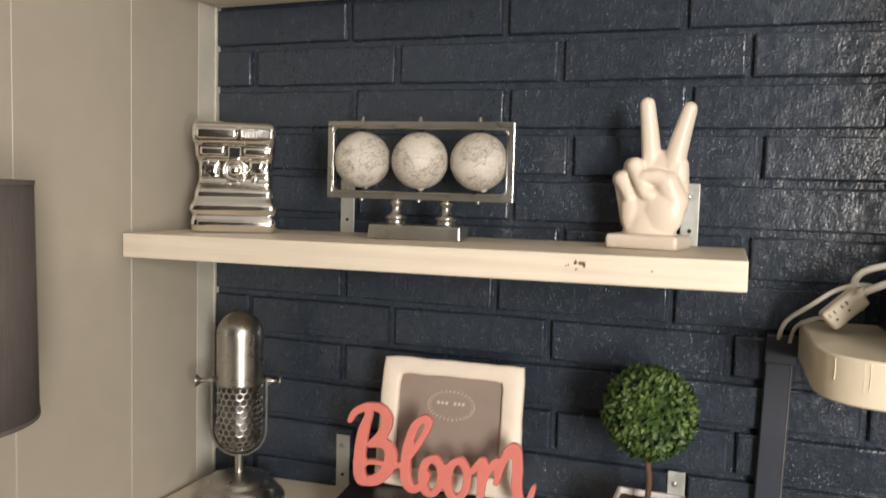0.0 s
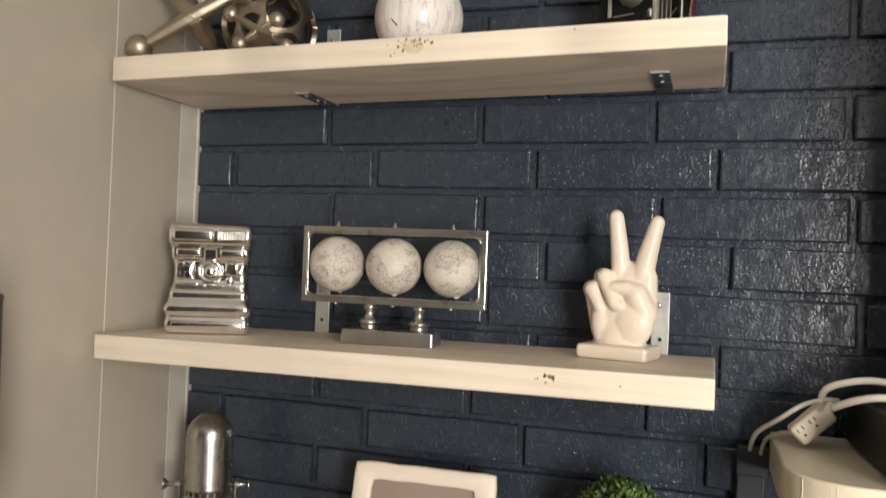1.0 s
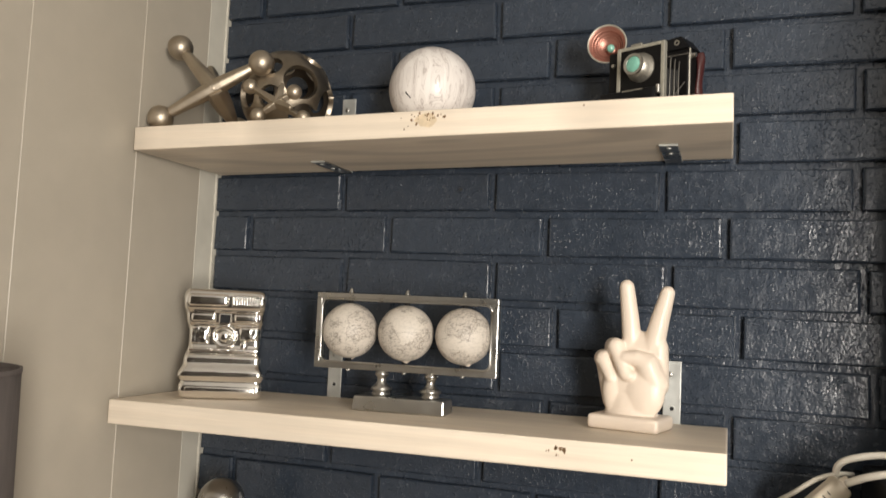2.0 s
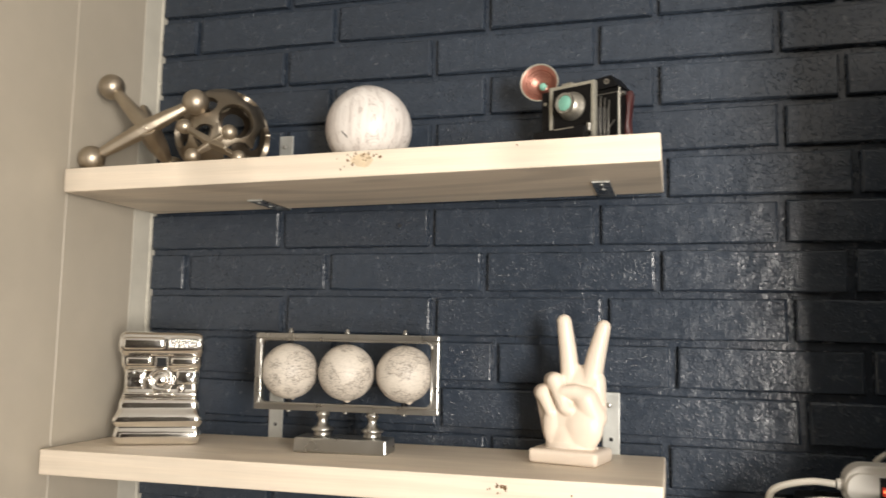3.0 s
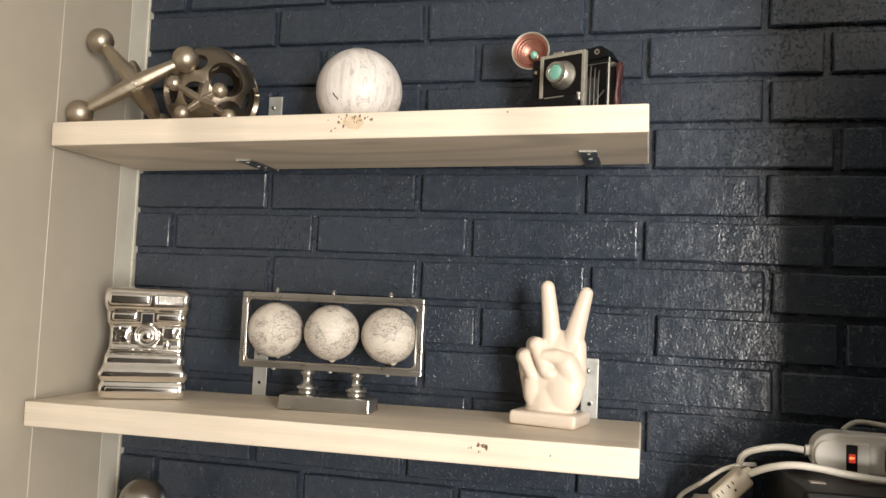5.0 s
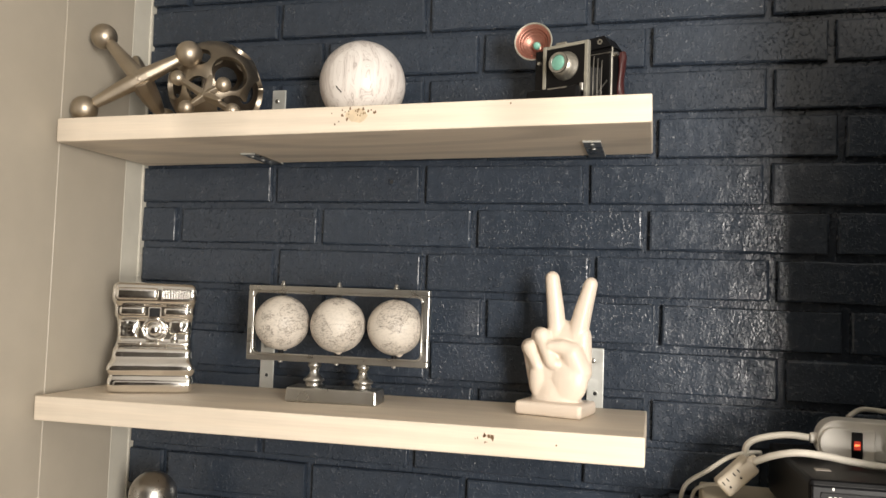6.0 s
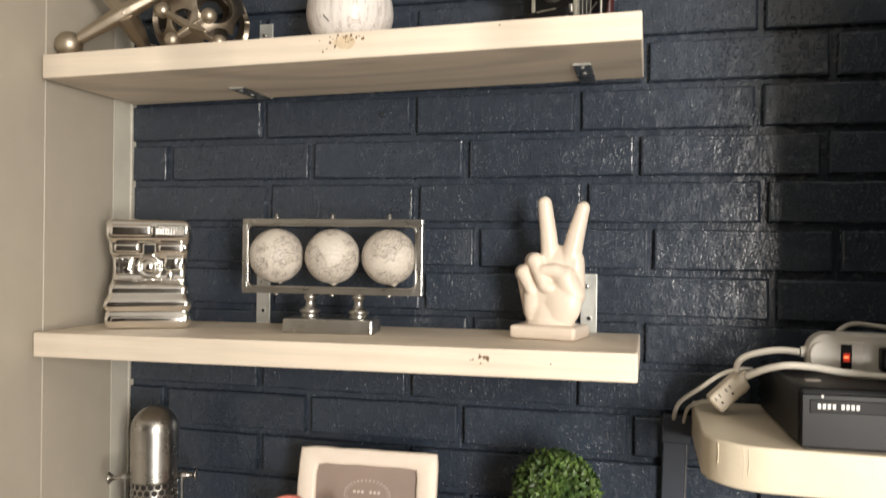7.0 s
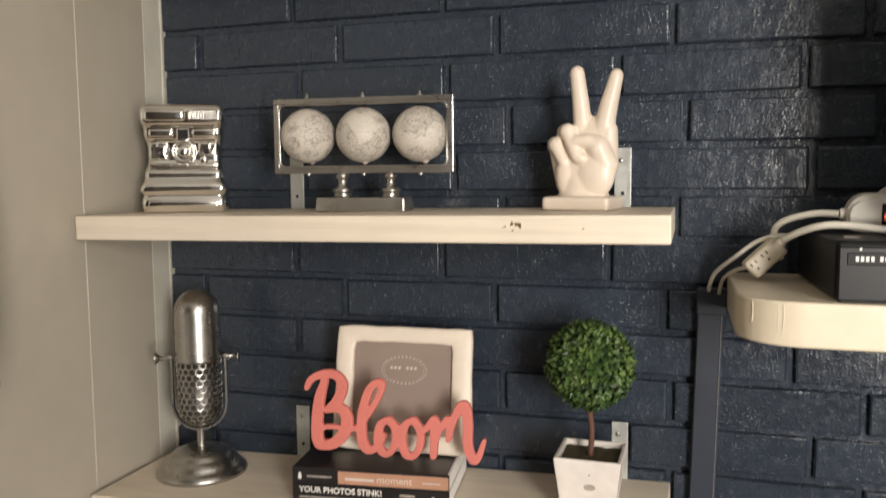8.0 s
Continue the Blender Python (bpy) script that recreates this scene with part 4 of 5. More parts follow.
    dish = part("flash_dish", lathe([(0.0, -0.004), (0.008, -0.004), (0.0175, 0.002), (0.0245, 0.010), (0.0288, 0.0195), (0.0272, 0.0195), (0.0228, 0.0112), (0.0160, 0.0042), (0.0070, 0.0), (0.0, 0.0)], 40), M_COPPER, root, "copper flash dish", True, pose(-0.0690, -0.026, 0.1215, 90, 0, 22))
    part("dish_rim", lathe([(0.0268, 0.0175), (0.0292, 0.0185), (0.0298, 0.0200), (0.0288, 0.0214), (0.0272, 0.0195)], 40), M_WORN, dish, "silver rim", True)
    for rr, zz in ((0.0125, 0.0022), (0.0165, 0.0050), (0.0203, 0.0088), (0.0236, 0.0130)):
        part("dish_ring", lathe([(rr - 0.0009, zz - 0.0004), (rr + 0.0006, zz - 0.0002), (rr + 0.0002, zz + 0.0012), (rr - 0.0009, zz + 0.0008)], 40), M_COPPER, dish)
    part("bulb_socket", lathe([(0.0, 0.0), (0.0075, 0.0), (0.0082, 0.004), (0.0060, 0.006), (0.0, 0.006)], 24), M_COPPER, dish, "", True, pose(0.004, -0.004, 0.001))
    part("flash_bulb", ball(0.0062, (0.004, -0.004, 0.010), 20, 14), M_TEAL, dish, "green glass bulb", True)


vintage_camera()


# ---- lower shelf: studio microphone ----
def microphone():
    x0, y0 = 0.1240, -0.119
    z0 = low_at(x0) + 0.0015
    root = thing("studio_microphone", pose(x0, y0, z0, 0, 0, 25), "brushed steel vintage studio microphone with honeycomb grille", "microphone")
    base = [(0.0, 0.0), (0.0760, 0.0), (0.0775, 0.003), (0.0765, 0.008), (0.0700, 0.014), (0.0655, 0.0165), (0.0645, 0.021), (0.0560, 0.030), (0.0520, 0.0325), (0.0510, 0.0375), (0.0380, 0.0430), (0.0120, 0.0470), (0.0, 0.0475)]
    part("base", lathe(base, 64), M_STEEL, root, "stepped round steel base", True)
    part("stem", rod((0, 0, 0.045), (0, 0, 0.080), 0.0072, None, 20), M_STEEL, root)
    R, zb, zm, zt = 0.0375, 0.0830, 0.2010, 0.3245
    dome = [(R + 0.0012, zm), (R + 0.0014, zm + 0.002)] + [(R + 0.0012, zm + 0.004)]
    zc = zt - R * 1.05
    dome += [((R + 0.0012) * math.cos(a), zc + (zt - zc) * math.sin(a)) for a in [k * math.pi / 2 / 12 for k in range(12)]] + [(0, zt)]
    part("upper_shell", lathe([(0, zm)] + dome, 56), M_STEEL, root, "smooth domed steel shell", True)
    # profile of the grille from the bottom pole up
    rb = R * 0.92
    arc = math.pi / 2 * rb

    def on(s, a, off=0.0):
        """Point at arc length s up from the bottom pole and angle a."""
        if s < arc:
            t = s / rb
            rr, zz = R * math.sin(t), zb + rb - rb * math.cos(t)
            n = Vector((math.sin(t), 0, -math.cos(t)))
        else:
            rr, zz = R, zb + rb + (s - arc)
            n = Vector((1, 0, 0))
        p = Vector((rr, 0, zz)) + n * off
        return Matrix.Rotation(a, 3, "Z") @ p

    top_s = arc + (zm - zb - rb)
    bm = bmesh.new()
    around = 20
    da = 2 * math.pi / around
    cw = 2 * math.pi * R / around
    pitch = cw * 0.866
    rows = int((top_s - 0.012) / pitch)
    for j in range(rows):
        s = top_s - pitch * (j + 0.5)
        for i in range(around):
            a = (i + 0.5 * (j % 2)) * da
            outer, inner, deep = [], [], []
            for k in range(6):
                th = math.pi / 6 + k * math.pi / 3
                du, ds = math.cos(th) * cw * 0.5774, math.sin(th) * cw * 0.5774
                sc = min(max(s + ds, 0.004), top_s)
                outer.append(bm.verts.new(on(sc, a + du / R, 0.0006)))
                si = min(max(s + ds * 0.76, 0.004), top_s)
                inner.append(bm.verts.new(on(si, a + du * 0.76 / R, 0.0004)))
                deep.append(bm.verts.new(on(si, a + du * 0.76 / R, -0.0014)))
            for k in range(6):
                q = (k + 1) % 6
                bm.faces.new((outer[k], outer[q], inner[q], inner[k]))
                bm.faces.new((inner[k], inner[q], deep[q], deep[k]))
    part("honeycomb_grille", bm, M_STEEL, root, "steel honeycomb grille")
    liner = [(0.0, zb + 0.0022)] + [((R - 0.0024) * math.sin(t), zb + rb - (rb - 0.0022) * math.cos(t)) for t in [k * math.pi / 2 / 10 for k in range(1, 11)]] + [(R - 0.0024, zm), (0, zm)]
    part("inner_mesh", lathe(liner, 48), M_LINER, root, "dark inner mesh", True)
    part("bottom_cup", lathe([(0.0, zb - 0.001)] + [((R + 0.0006) * math.sin(t), zb + rb - (rb + 0.001) * math.cos(t)) for t in [k * 0.75 / 8 for k in range(1, 9)]] + [(R * math.sin(0.75) - 0.001, zb + rb - rb * math.cos(0.75) + 0.002), (0, zb + 0.004)], 48), M_STEEL, root, "", True)
    # yoke: a flat band from knob to knob under the grille
    Y, zk = 0.0455, zm + 0.004
    pts = [(-Y, zk + 0.006), (-Y, zk - 0.040), (-Y, zb + 0.040)] + [(-Y * math.cos(a), zb + 0.040 - 0.046 * math.sin(a)) for a in [k * math.pi / 12 for k in range(1, 12)]] + [(Y, zb + 0.040), (Y, zk - 0.040), (Y, zk + 0.006)]
    bm = bmesh.new()
    half, th = 0.0062, 0.0021
    rings = []
    for i, (u, w) in enumerate(pts):
        p0, p1 = pts[max(i - 1, 0)], pts[min(i + 1, len(pts) - 1)]
        d = Vector((p1[0] - p0[0], 0, p1[1] - p0[1])).normalized()
        n = Vector((d.z, 0, -d.x))
        c = Vector((u, 0, w))
        rings.append([bm.verts.new(c + n * (sx * th) + Vector((0, sy * half, 0))) for sx, sy in ((-1, -1), (1, -1), (1, 1), (-1, 1))])
    for a, b in zip(rings, rings[1:]):
        for k in range(4):
            bm.faces.new((a[k], a[(k + 1) % 4], b[(k + 1) % 4], b[k]))
    bm.faces.new(rings[0]), bm.faces.new(rings[-1][::-1])
    bevelled(part("yoke", bm, M_STEEL, root, "steel U-shaped yoke"), 0.0006, 1)
    for s in (-1, 1):
        knob = part("tilt_screw", rod((s * R, 0, zk), (s * 0.066, 0, zk), 0.0042, None, 16), M_STEEL, root, "", True)
        head = [(0.0, 0.0), (0.0050, 0.0), (0.0100, 0.0055), (0.0104, 0.0075), (0.0, 0.0082)] if s < 0 else [(0.0, 0.0), (0.0120, 0.0002), (0.0124, 0.0014), (0.0118, 0.0030), (0.0, 0.0034)]
        part("screw_head", lathe(head, 24), M_STEEL, knob, "", True, pose(s * 0.066, 0, zk, 0, 90 * s, 0))
        part("collar", rod((s * (Y + 0.001), 0, zk), (s * (Y + 0.006), 0, zk), 0.0072, None, 16), M_STEEL, knob)


microphone()


# ---- lower shelf: books, coral word sign and photo frame ----
BOOK_YAW = 6.5
bx, by = 0.352, -0.217
BOOK1_Z0 = low_at(0.47) + 0.0055
BH1, BH2 = 0.0255, 0.0265
W_BOOK, D_BOOK = 0.249, 0.172


def book(z, h, label):
    root = thing("book", pose(bx, by, z, 0, 0, BOOK_YAW), label, "book", "stacked books")
    part("page_block", box(0.004, W_BOOK - 0.0004, 0.003, D_BOOK - 0.003, 0.0016, h - 0.0016), M_PAPER, root, "white page edges")
    part("spine", box(0, W_BOOK, -0.0012, 0.0028, 0, h, 0.0007, 1), M_BOOK, root)
    for z0, z1 in ((0, 0.0015), (h - 0.0015, h)):
        part("cover", box(0.0002, W_BOOK - 0.0035, 0.0030, D_BOOK, z0, z1, 0.0005, 1), M_BOOK, root)
    return root


lower = book(BOOK1_Z0, BH2, "black paperback with white capital lettering on its spine")
lettering("title", "YOUR PHOTOS STINK!", 0.0130, M_WHITEINK, lower, pose(0.011, -0.0013, 0.0135, 90), bold=0.0003)
part("subtitle_bar", box(0.011, 0.100, -0.0018, -0.0011, 0.0045, 0.0068), M_SMUDGE, lower, "unreadable small print")
part("author_bar", box(0.172, 0.196, -0.0018, -0.0011, 0.0150, 0.0185), M_SMUDGE, lower, "unreadable small print")
part("emblem", box(0.222, 0.226, -0.0018, -0.0011, 0.0130, 0.0175), M_WHITEINK, lower, "small white emblem")
upper = book(BOOK1_Z0 + BH2 + 0.0004, BH1, "black hardback with an orange band on its spine")
part("orange_band", box(0.0745, W_BOOK - 0.001, -0.0017, -0.0010, 0.0025, 0.0225), M_ORANGE, upper, "orange spine band")
lettering("title", "moment", 0.0165, M_PALEINK, upper, pose(0.136, -0.0018, 0.0075, 90))
part("title_bar", box(0.086, 0.132, -0.0021, -0.0016, 0.0090, 0.0130), M_PALEINK, upper, "unreadable small print")
part("title_bar", box(0.208, 0.236, -0.0021, -0.0016, 0.0105, 0.0125), M_PALEINK, upper, "unreadable small print")
part("author_bar", box(0.024, 0.064, -0.0018, -0.0011, 0.0105, 0.0135), M_SMUDGE, upper, "unreadable small print")
em = rod((0.0125, -0.0011, 0.016), (0.0125, -0.0018, 0.016), 0.0020, None, 10)
box(0.0098, 0.0152, -0.0018, -0.0011, 0.0070, 0.0140, 0, 1, em)
part("emblem", em, M_WHITEINK, upper, "small white emblem")
BOOK_TOP = BOOK1_Z0 + BH2 + BH1 + 0.0004


def ribbon(points, widths, bm, y0, y1, scale, steps=7):
    """A brush stroke: a band of changing width along a smooth line, pushed through from y0 to y1."""
    P = [Vector((p[0], p[1], 0)) for p in points]
    n = len(P)
    line = []
    for i in range(n - 1):
        p0, p1, p2, p3 = P[max(i - 1, 0)], P[i], P[i + 1], P[min(i + 2, n - 1)]
        for k in range(steps):
            t = k / steps
            line.append((0.5 * ((2 * p1) + (p2 - p0) * t + (2 * p0 - 5 * p1 + 4 * p2 - p3) * t * t + (3 * p1 - p0 - 3 * p2 + p3) * t ** 3), widths[i] + (widths[i + 1] - widths[i]) * t))
    line.append((P[-1], widths[-1]))
    for (p, w) in line:
        c = Vector((p.x * scale, 0, p.y * scale))
        rod((c.x, y0, c.z), (c.x, y1, c.z), w * scale / 2, None, 14, bm)
    for (p, w), (q, u) in zip(line, line[1:]):
        d = (q - p)
        if d.length < 1e-6:
            continue
        nrm = Vector((-d.y, d.x, 0)).normalized()
        quad = [p + nrm * w / 2, p - nrm * w / 2, q - nrm * u / 2, q + nrm * u / 2]
        a = [bm.verts.new((v.x * scale, y0, v.y * scale)) for v in quad]
        b = [bm.verts.new((v.x * scale, y1, v.y * scale)) for v in quad]
        bm.faces.new(a), bm.faces.new(b[::-1])
        for k in range(4):
            bm.faces.new((a[k], b[k], b[(k + 1) % 4], a[(k + 1) % 4]))


def bloom_sign():
    S = 0.00088
    bm = bmesh.new()
    g = lambda pts: [(x - 540, 812 - y) for x, y in pts]
    strokes = [
        # capital letter
        ([(546, 688), (556, 672), (578, 662), (602, 664), (613, 682), (604, 708), (583, 727)], [10, 15, 17, 18, 22, 22, 14]),
        ([(581, 674), (570, 705), (564, 740), (562, 775), (566, 790)], [14, 22, 23, 24, 22]),
        ([(583, 727), (607, 724), (619, 740), (613, 768), (592, 788), (566, 792)], [13, 20, 24, 25, 23, 18]),
        ([(563, 772), (577, 759), (600, 758), (622, 762), (640, 757)], [10, 11, 9, 10, 11]),
        # tall looped letter
        ([(640, 758), (660, 732), (678, 702), (686, 682), (678, 676), (662, 690), (650, 722), (645, 755), (646, 785), (658, 798), (676, 788), (684, 772)], [10, 12, 13, 14, 15, 17, 18, 20, 21, 18, 13, 11]),
        # two round letters
        ([(694, 742), (680, 752), (674, 776), (680, 800), (694, 802), (705, 784), (706, 758), (696, 742), (700, 752), (722, 756)], [13, 16, 17, 16, 14, 15, 16, 14, 10, 10]),
        ([(739, 742), (724, 752), (717, 778), (723, 803), (737, 806), (749, 788), (750, 760), (740, 742), (746, 754), (762, 758)], [13, 16, 18, 16, 14, 15, 16, 14, 10, 10]),
        # last letter with its flick
        ([(757, 762), (770, 745), (777, 742), (776, 765), (772, 806)], [9, 12, 17, 18, 13]),
        ([(774, 785), (786, 757), (800, 740), (804, 748), (800, 768)], [11, 13, 15, 16, 12]),
        ([(799, 776), (808, 745), (822, 718), (832, 718), (834, 750), (833, 785), (841, 810), (850, 806), (858, 785), (861, 776)], [11, 14, 18, 19, 20, 20, 18, 13, 11, 8]),
    ]
    for pts, w in strokes:
        ribbon(g(pts), [q * 0.88 for q in w], bm, 0.0, 0.0105, S)
    low = min(v.co.z for v in bm.verts)
    for v in bm.verts:
        v.co.z -= low
        v.co.x *= 1.025
    ob = link("bloom_word_sign", bm, M_CORAL, m=pose(0.3600, -0.186, BOOK_TOP + 0.0006, 0, -2.2, 4.0) @ pose(0, 0, 0, -2))
    remesh(ob, 0.0014, 2)
    tagged(ob, "coral painted wooden word sign reading Bloom, standing on books", "sign")


bloom_sign()


def photo_frame():
    root = thing("photo_frame", pose(0.4935, -0.110, BOOK_TOP + 0.0012, -11, 0, 3.5), "cream distressed wooden photo frame with taupe insert card", "photo frame")
    w, h, t, d = 0.1165, 0.203, 0.031, 0.012
    rng = random.Random(5)

    def loop(bm, hw0, hw1, z0, z1, y, wob):
        """A closed rectangle of points with a hand-cut waver."""
        pts = []
        n = 10
        for k in range(n):
            pts.append((hw0 + (hw1 - hw0) * k / n, z0))
        for k in range(n):
            pts.append((hw1, z0 + (z1 - z0) * k / n))
        for k in range(n):
            pts.append((hw1 - (hw1 - hw0) * k / n, z1))
        for k in range(n):
            pts.append((hw0, z1 - (z1 - z0) * k / n))
        cx, cz = (hw0 + hw1) / 2, (z0 + z1) / 2
        for k in (0, n, 2 * n, 3 * n):
            pts[k] = (pts[k][0] + 0.0022 * (1 if pts[k][0] < cx else -1), pts[k][1] + 0.0022 * (1 if pts[k][1] < cz else -1))
        return [bm.verts.new((x + wob * noise.noise(Vector((x, z, 0.1)) * 34), y, z + wob * noise.noise(Vector((x, z, 0.7)) * 34))) for x, z in pts]

    bm = bmesh.new()
    i0, i1, j0, j1 = -w + t, w - t - 0.003, 0.029, h - 0.0265
    e = 0.004
    loops = [loop(bm, -w, w, 0, h, 0.004, 0.0018), loop(bm, -w, w, 0, h, -d + e, 0.0018), loop(bm, -w + e * 0.4, w - e * 0.4, e * 0.4, h - e * 0.4, -d + e * 0.4, 0.0018), loop(bm, -w + e, w - e, e, h - e, -d, 0.0018),
             loop(bm, i0 - e, i1 + e, j0 - e, j1 + e, -d, 0.0015), loop(bm, i0 - e * 0.3, i1 + e * 0.3, j0 - e * 0.3, j1 + e * 0.3, -d + e * 0.4, 0.0015), loop(bm, i0, i1, j0, j1, -d + e, 0.0015), loop(bm, i0, i1, j0, j1, 0.004, 0.0015)]
    for p, q in zip(loops, loops[1:] + loops[:1]):
        for k in range(len(p)):
            bm.faces.new((p[k], p[(k + 1) % len(p)], q[(k + 1) % len(q)], q[k]))
    part("surround", bm, M_CREAM, root, "", True)
    card = part("insert_card", box(-w + t - 0.002, w - t, -0.0035, -0.002, 0.026, h - 0.024), M_TAUPE, root, "taupe paper insert card")
    cx, cz, a, b = 0.0010, 0.132, 0.038, 0.0225
    for k in range(34):
        th = 2 * math.pi * k / 34
        for s, rr in ((1.0, 0.0011), (0.90, 0.0007)):
            part("printed_dot", rod((cx + a * s * math.cos(th), -0.0036, cz + b * s * math.sin(th)), (cx + a * s * math.cos(th), -0.0040, cz + b * s * math.sin(th)), rr, None, 7), M_PALEINK, card)
    for k in range(7):
        if k != 3:
            part("print_bar", box(cx - 0.0235 + k * 0.0068, cx - 0.0195 + k * 0.0068, -0.0041, -0.0036, cz + 0.0012, cz + 0.0058), M_PALEINK, card, "unreadable small print")
    part("easel_back", box(-w + 0.012, w - 0.012, 0.0042, 0.0075, 0.008, h - 0.010), M_PLASTIC, root, "dark easel back")


photo_frame()


# ---- lower shelf: topiary ----
def topiary():
    x0, y0 = 0.8035, -0.1250
    z0 = low_at(x0) + 0.002
    root = thing("topiary_plant", pose(x0, y0, z0, 0, 0, -1), "small artificial boxwood ball topiary in a square whitewashed pot", "plant")
    H = 0.084
    bm = bmesh.new()
    rings = []
    for s, z in ((0.0385, 0.0), (0.0486, H - 0.004), (0.0486, H), (0.0432, H), (0.0425, H - 0.010)):
        rings.append([bm.verts.new((s * a, s * b, z)) for a, b in ((-1, -1), (1, -1), (1, 1), (-1, 1))])
    bm.faces.new(rings[0][::-1])
    for a, b in zip(rings, rings[1:]):
        for k in range(4):
            bm.faces.new((a[k], a[(k + 1) % 4], b[(k + 1) % 4], b[k]))
    bm.faces.new(rings[-1])
    pot = bevelled(part("pot", bm, M_POT, root, "whitewashed square tapered pot"), 0.0014, 2)
    smudge = rod((0, 0, 0), (0, 0, 0.0008), 0.0085, None, 24)
    for v in smudge.verts:
        v.co.y *= 0.55
    part("worn_label", smudge, M_SMUDGE, pot, "grey worn mark", m=pose(0.004, -0.0444, 0.043, 83.0))
    part("pin_mark", rod((0.0035, -0.0450, 0.0620), (0.0035, -0.0466, 0.0620), 0.0011, None, 8), M_HOLE, pot)
    soil = bmesh.new()
    bmesh.ops.create_grid(soil, x_segments=14, y_segments=14, size=0.0422)
    for v in soil.verts:
        v.co.z = H - 0.0085 + 0.003 * noise.noise(v.co * 90)
    part("soil", soil, M_SOIL, root, "dark moss soil", True)
    zc, R = 0.2145, 0.0665
    part("stem", sweep([(-0.001, 0, H - 0.010), (0.001, 0.001, 0.115), (-0.0015, 0, 0.140), (0.0005, 0, 0.160)], 0.0043, 10), M_STEM, root, "brown twig stem", True)
    # near-black green core stands in for the shade deep between the leaves
    core = ball(R * 0.80, (-0.003, 0, zc), 28, 18)
    for v in core.verts:
        d = (v.co - Vector((0, 0, zc))).normalized()
        v.co += d * 0.0055 * noise.noise(v.co * 60)
    crown = part("crown", core, M_LEAF_SHADE, root, "round clipped boxwood foliage", True)
    rng = random.Random(11)
    V, F = [], []
    N = 1000
    for i in range(N):
        u = 1 - 2 * (i + 0.5) / N
        ph = i * 2.399963 + rng.uniform(-0.08, 0.08)
        q = math.sqrt(1 - u * u)
        n = Vector((q * math.cos(ph), q * math.sin(ph), u))
        base = Vector((-0.003, 0, zc)) + n * (R * rng.uniform(0.76, 0.95))
        tang = n.cross(Vector((rng.uniform(-1, 1), rng.uniform(-1, 1), rng.uniform(-1, 1)))).normalized()
        for leaf in range(3):
            a = leaf * 2.1 + rng.uniform(-0.4, 0.4)
            side = (Matrix.Rotation(a, 3, n) @ tang)
            d = (n * rng.uniform(0.35, 1.0) + side * rng.uniform(0.5, 1.0)).normalized()
            L, Wd = rng.uniform(0.0082, 0.0132), rng.uniform(0.0026, 0.0040)
            w = d.cross(n).normalized()
            if w.length < 0.1:
                continue
            nn = w.cross(d).normalized()
            k = len(V)
            V += [tuple(base), tuple(base + d * L * 0.42 + w * Wd + nn * 0.0008), tuple(base + d * L * 0.5), tuple(base + d * L * 0.42 - w * Wd + nn * 0.0008), tuple(base + d * L - nn * 0.0008)]
            F += [(k, k + 1, k + 2), (k, k + 2, k + 3), (k + 1, k + 4, k + 2), (k + 3, k + 2, k + 4)]
    me = bpy.data.meshes.new("leaves")
    me.from_pydata(V, [], F)
    me.materials.append(M_LEAF)
    lv = new("leaves", me)
    lv.parent = crown
    tagged(lv, "small green boxwood leaves", kind="stuff")


topiary()


# ---- the corner shelf with console, power strip and cables ----
CZ = 1.4085


def corner_shelf():
    pts = [(0.996, -0.012), (0.997, -0.200)]
    cx, cy, r = 1.075, -0.222, 0.078
    for k in range(0, 25):
        a = math.pi + (math.pi / 2) * k / 24
        pts.append((cx + r * math.cos(a) * (1.0), cy + r * 1.02 * math.sin(a)))
    pts += [(1.16, -0.3035), (1.30, -0.3035), (1.62, -0.3035), (1.62, -0.012)]
    bm = slab(pts, CZ - 0.055, CZ)
    ob = bevelled(link("corner_shelf", bm, M_CREAMSHELF), 0.0035, 3)
    ob.data.shade_smooth()
    ob.modifiers["worn_edges"].harden_normals = True
    tagged(ob, "thick cream glossy painted shelf with a rounded corner", "shelf")
    for x, y, l in ((1.0145, -0.2727, 0.026), (1.0420, -0.2937, 0.034), (1.0475, -0.2966, 0.030)):
        part("paint_drip", sweep([(x, y, CZ - 0.004), (x + 0.0006, y - 0.0004, CZ - 0.004 - l * 0.5), (x - 0.0003, y, CZ - 0.004 - l)], 0.0006, 8), M_CREAMSHELF, ob, "dried paint drip", True)
    for x in (1.30,):
        part("support", box(x - 0.02, x + 0.02, -0.030, -0.001, CZ - 0.16, CZ - 0.0555, 0.002, 1), M_NAVY, ob)


corner_shelf()


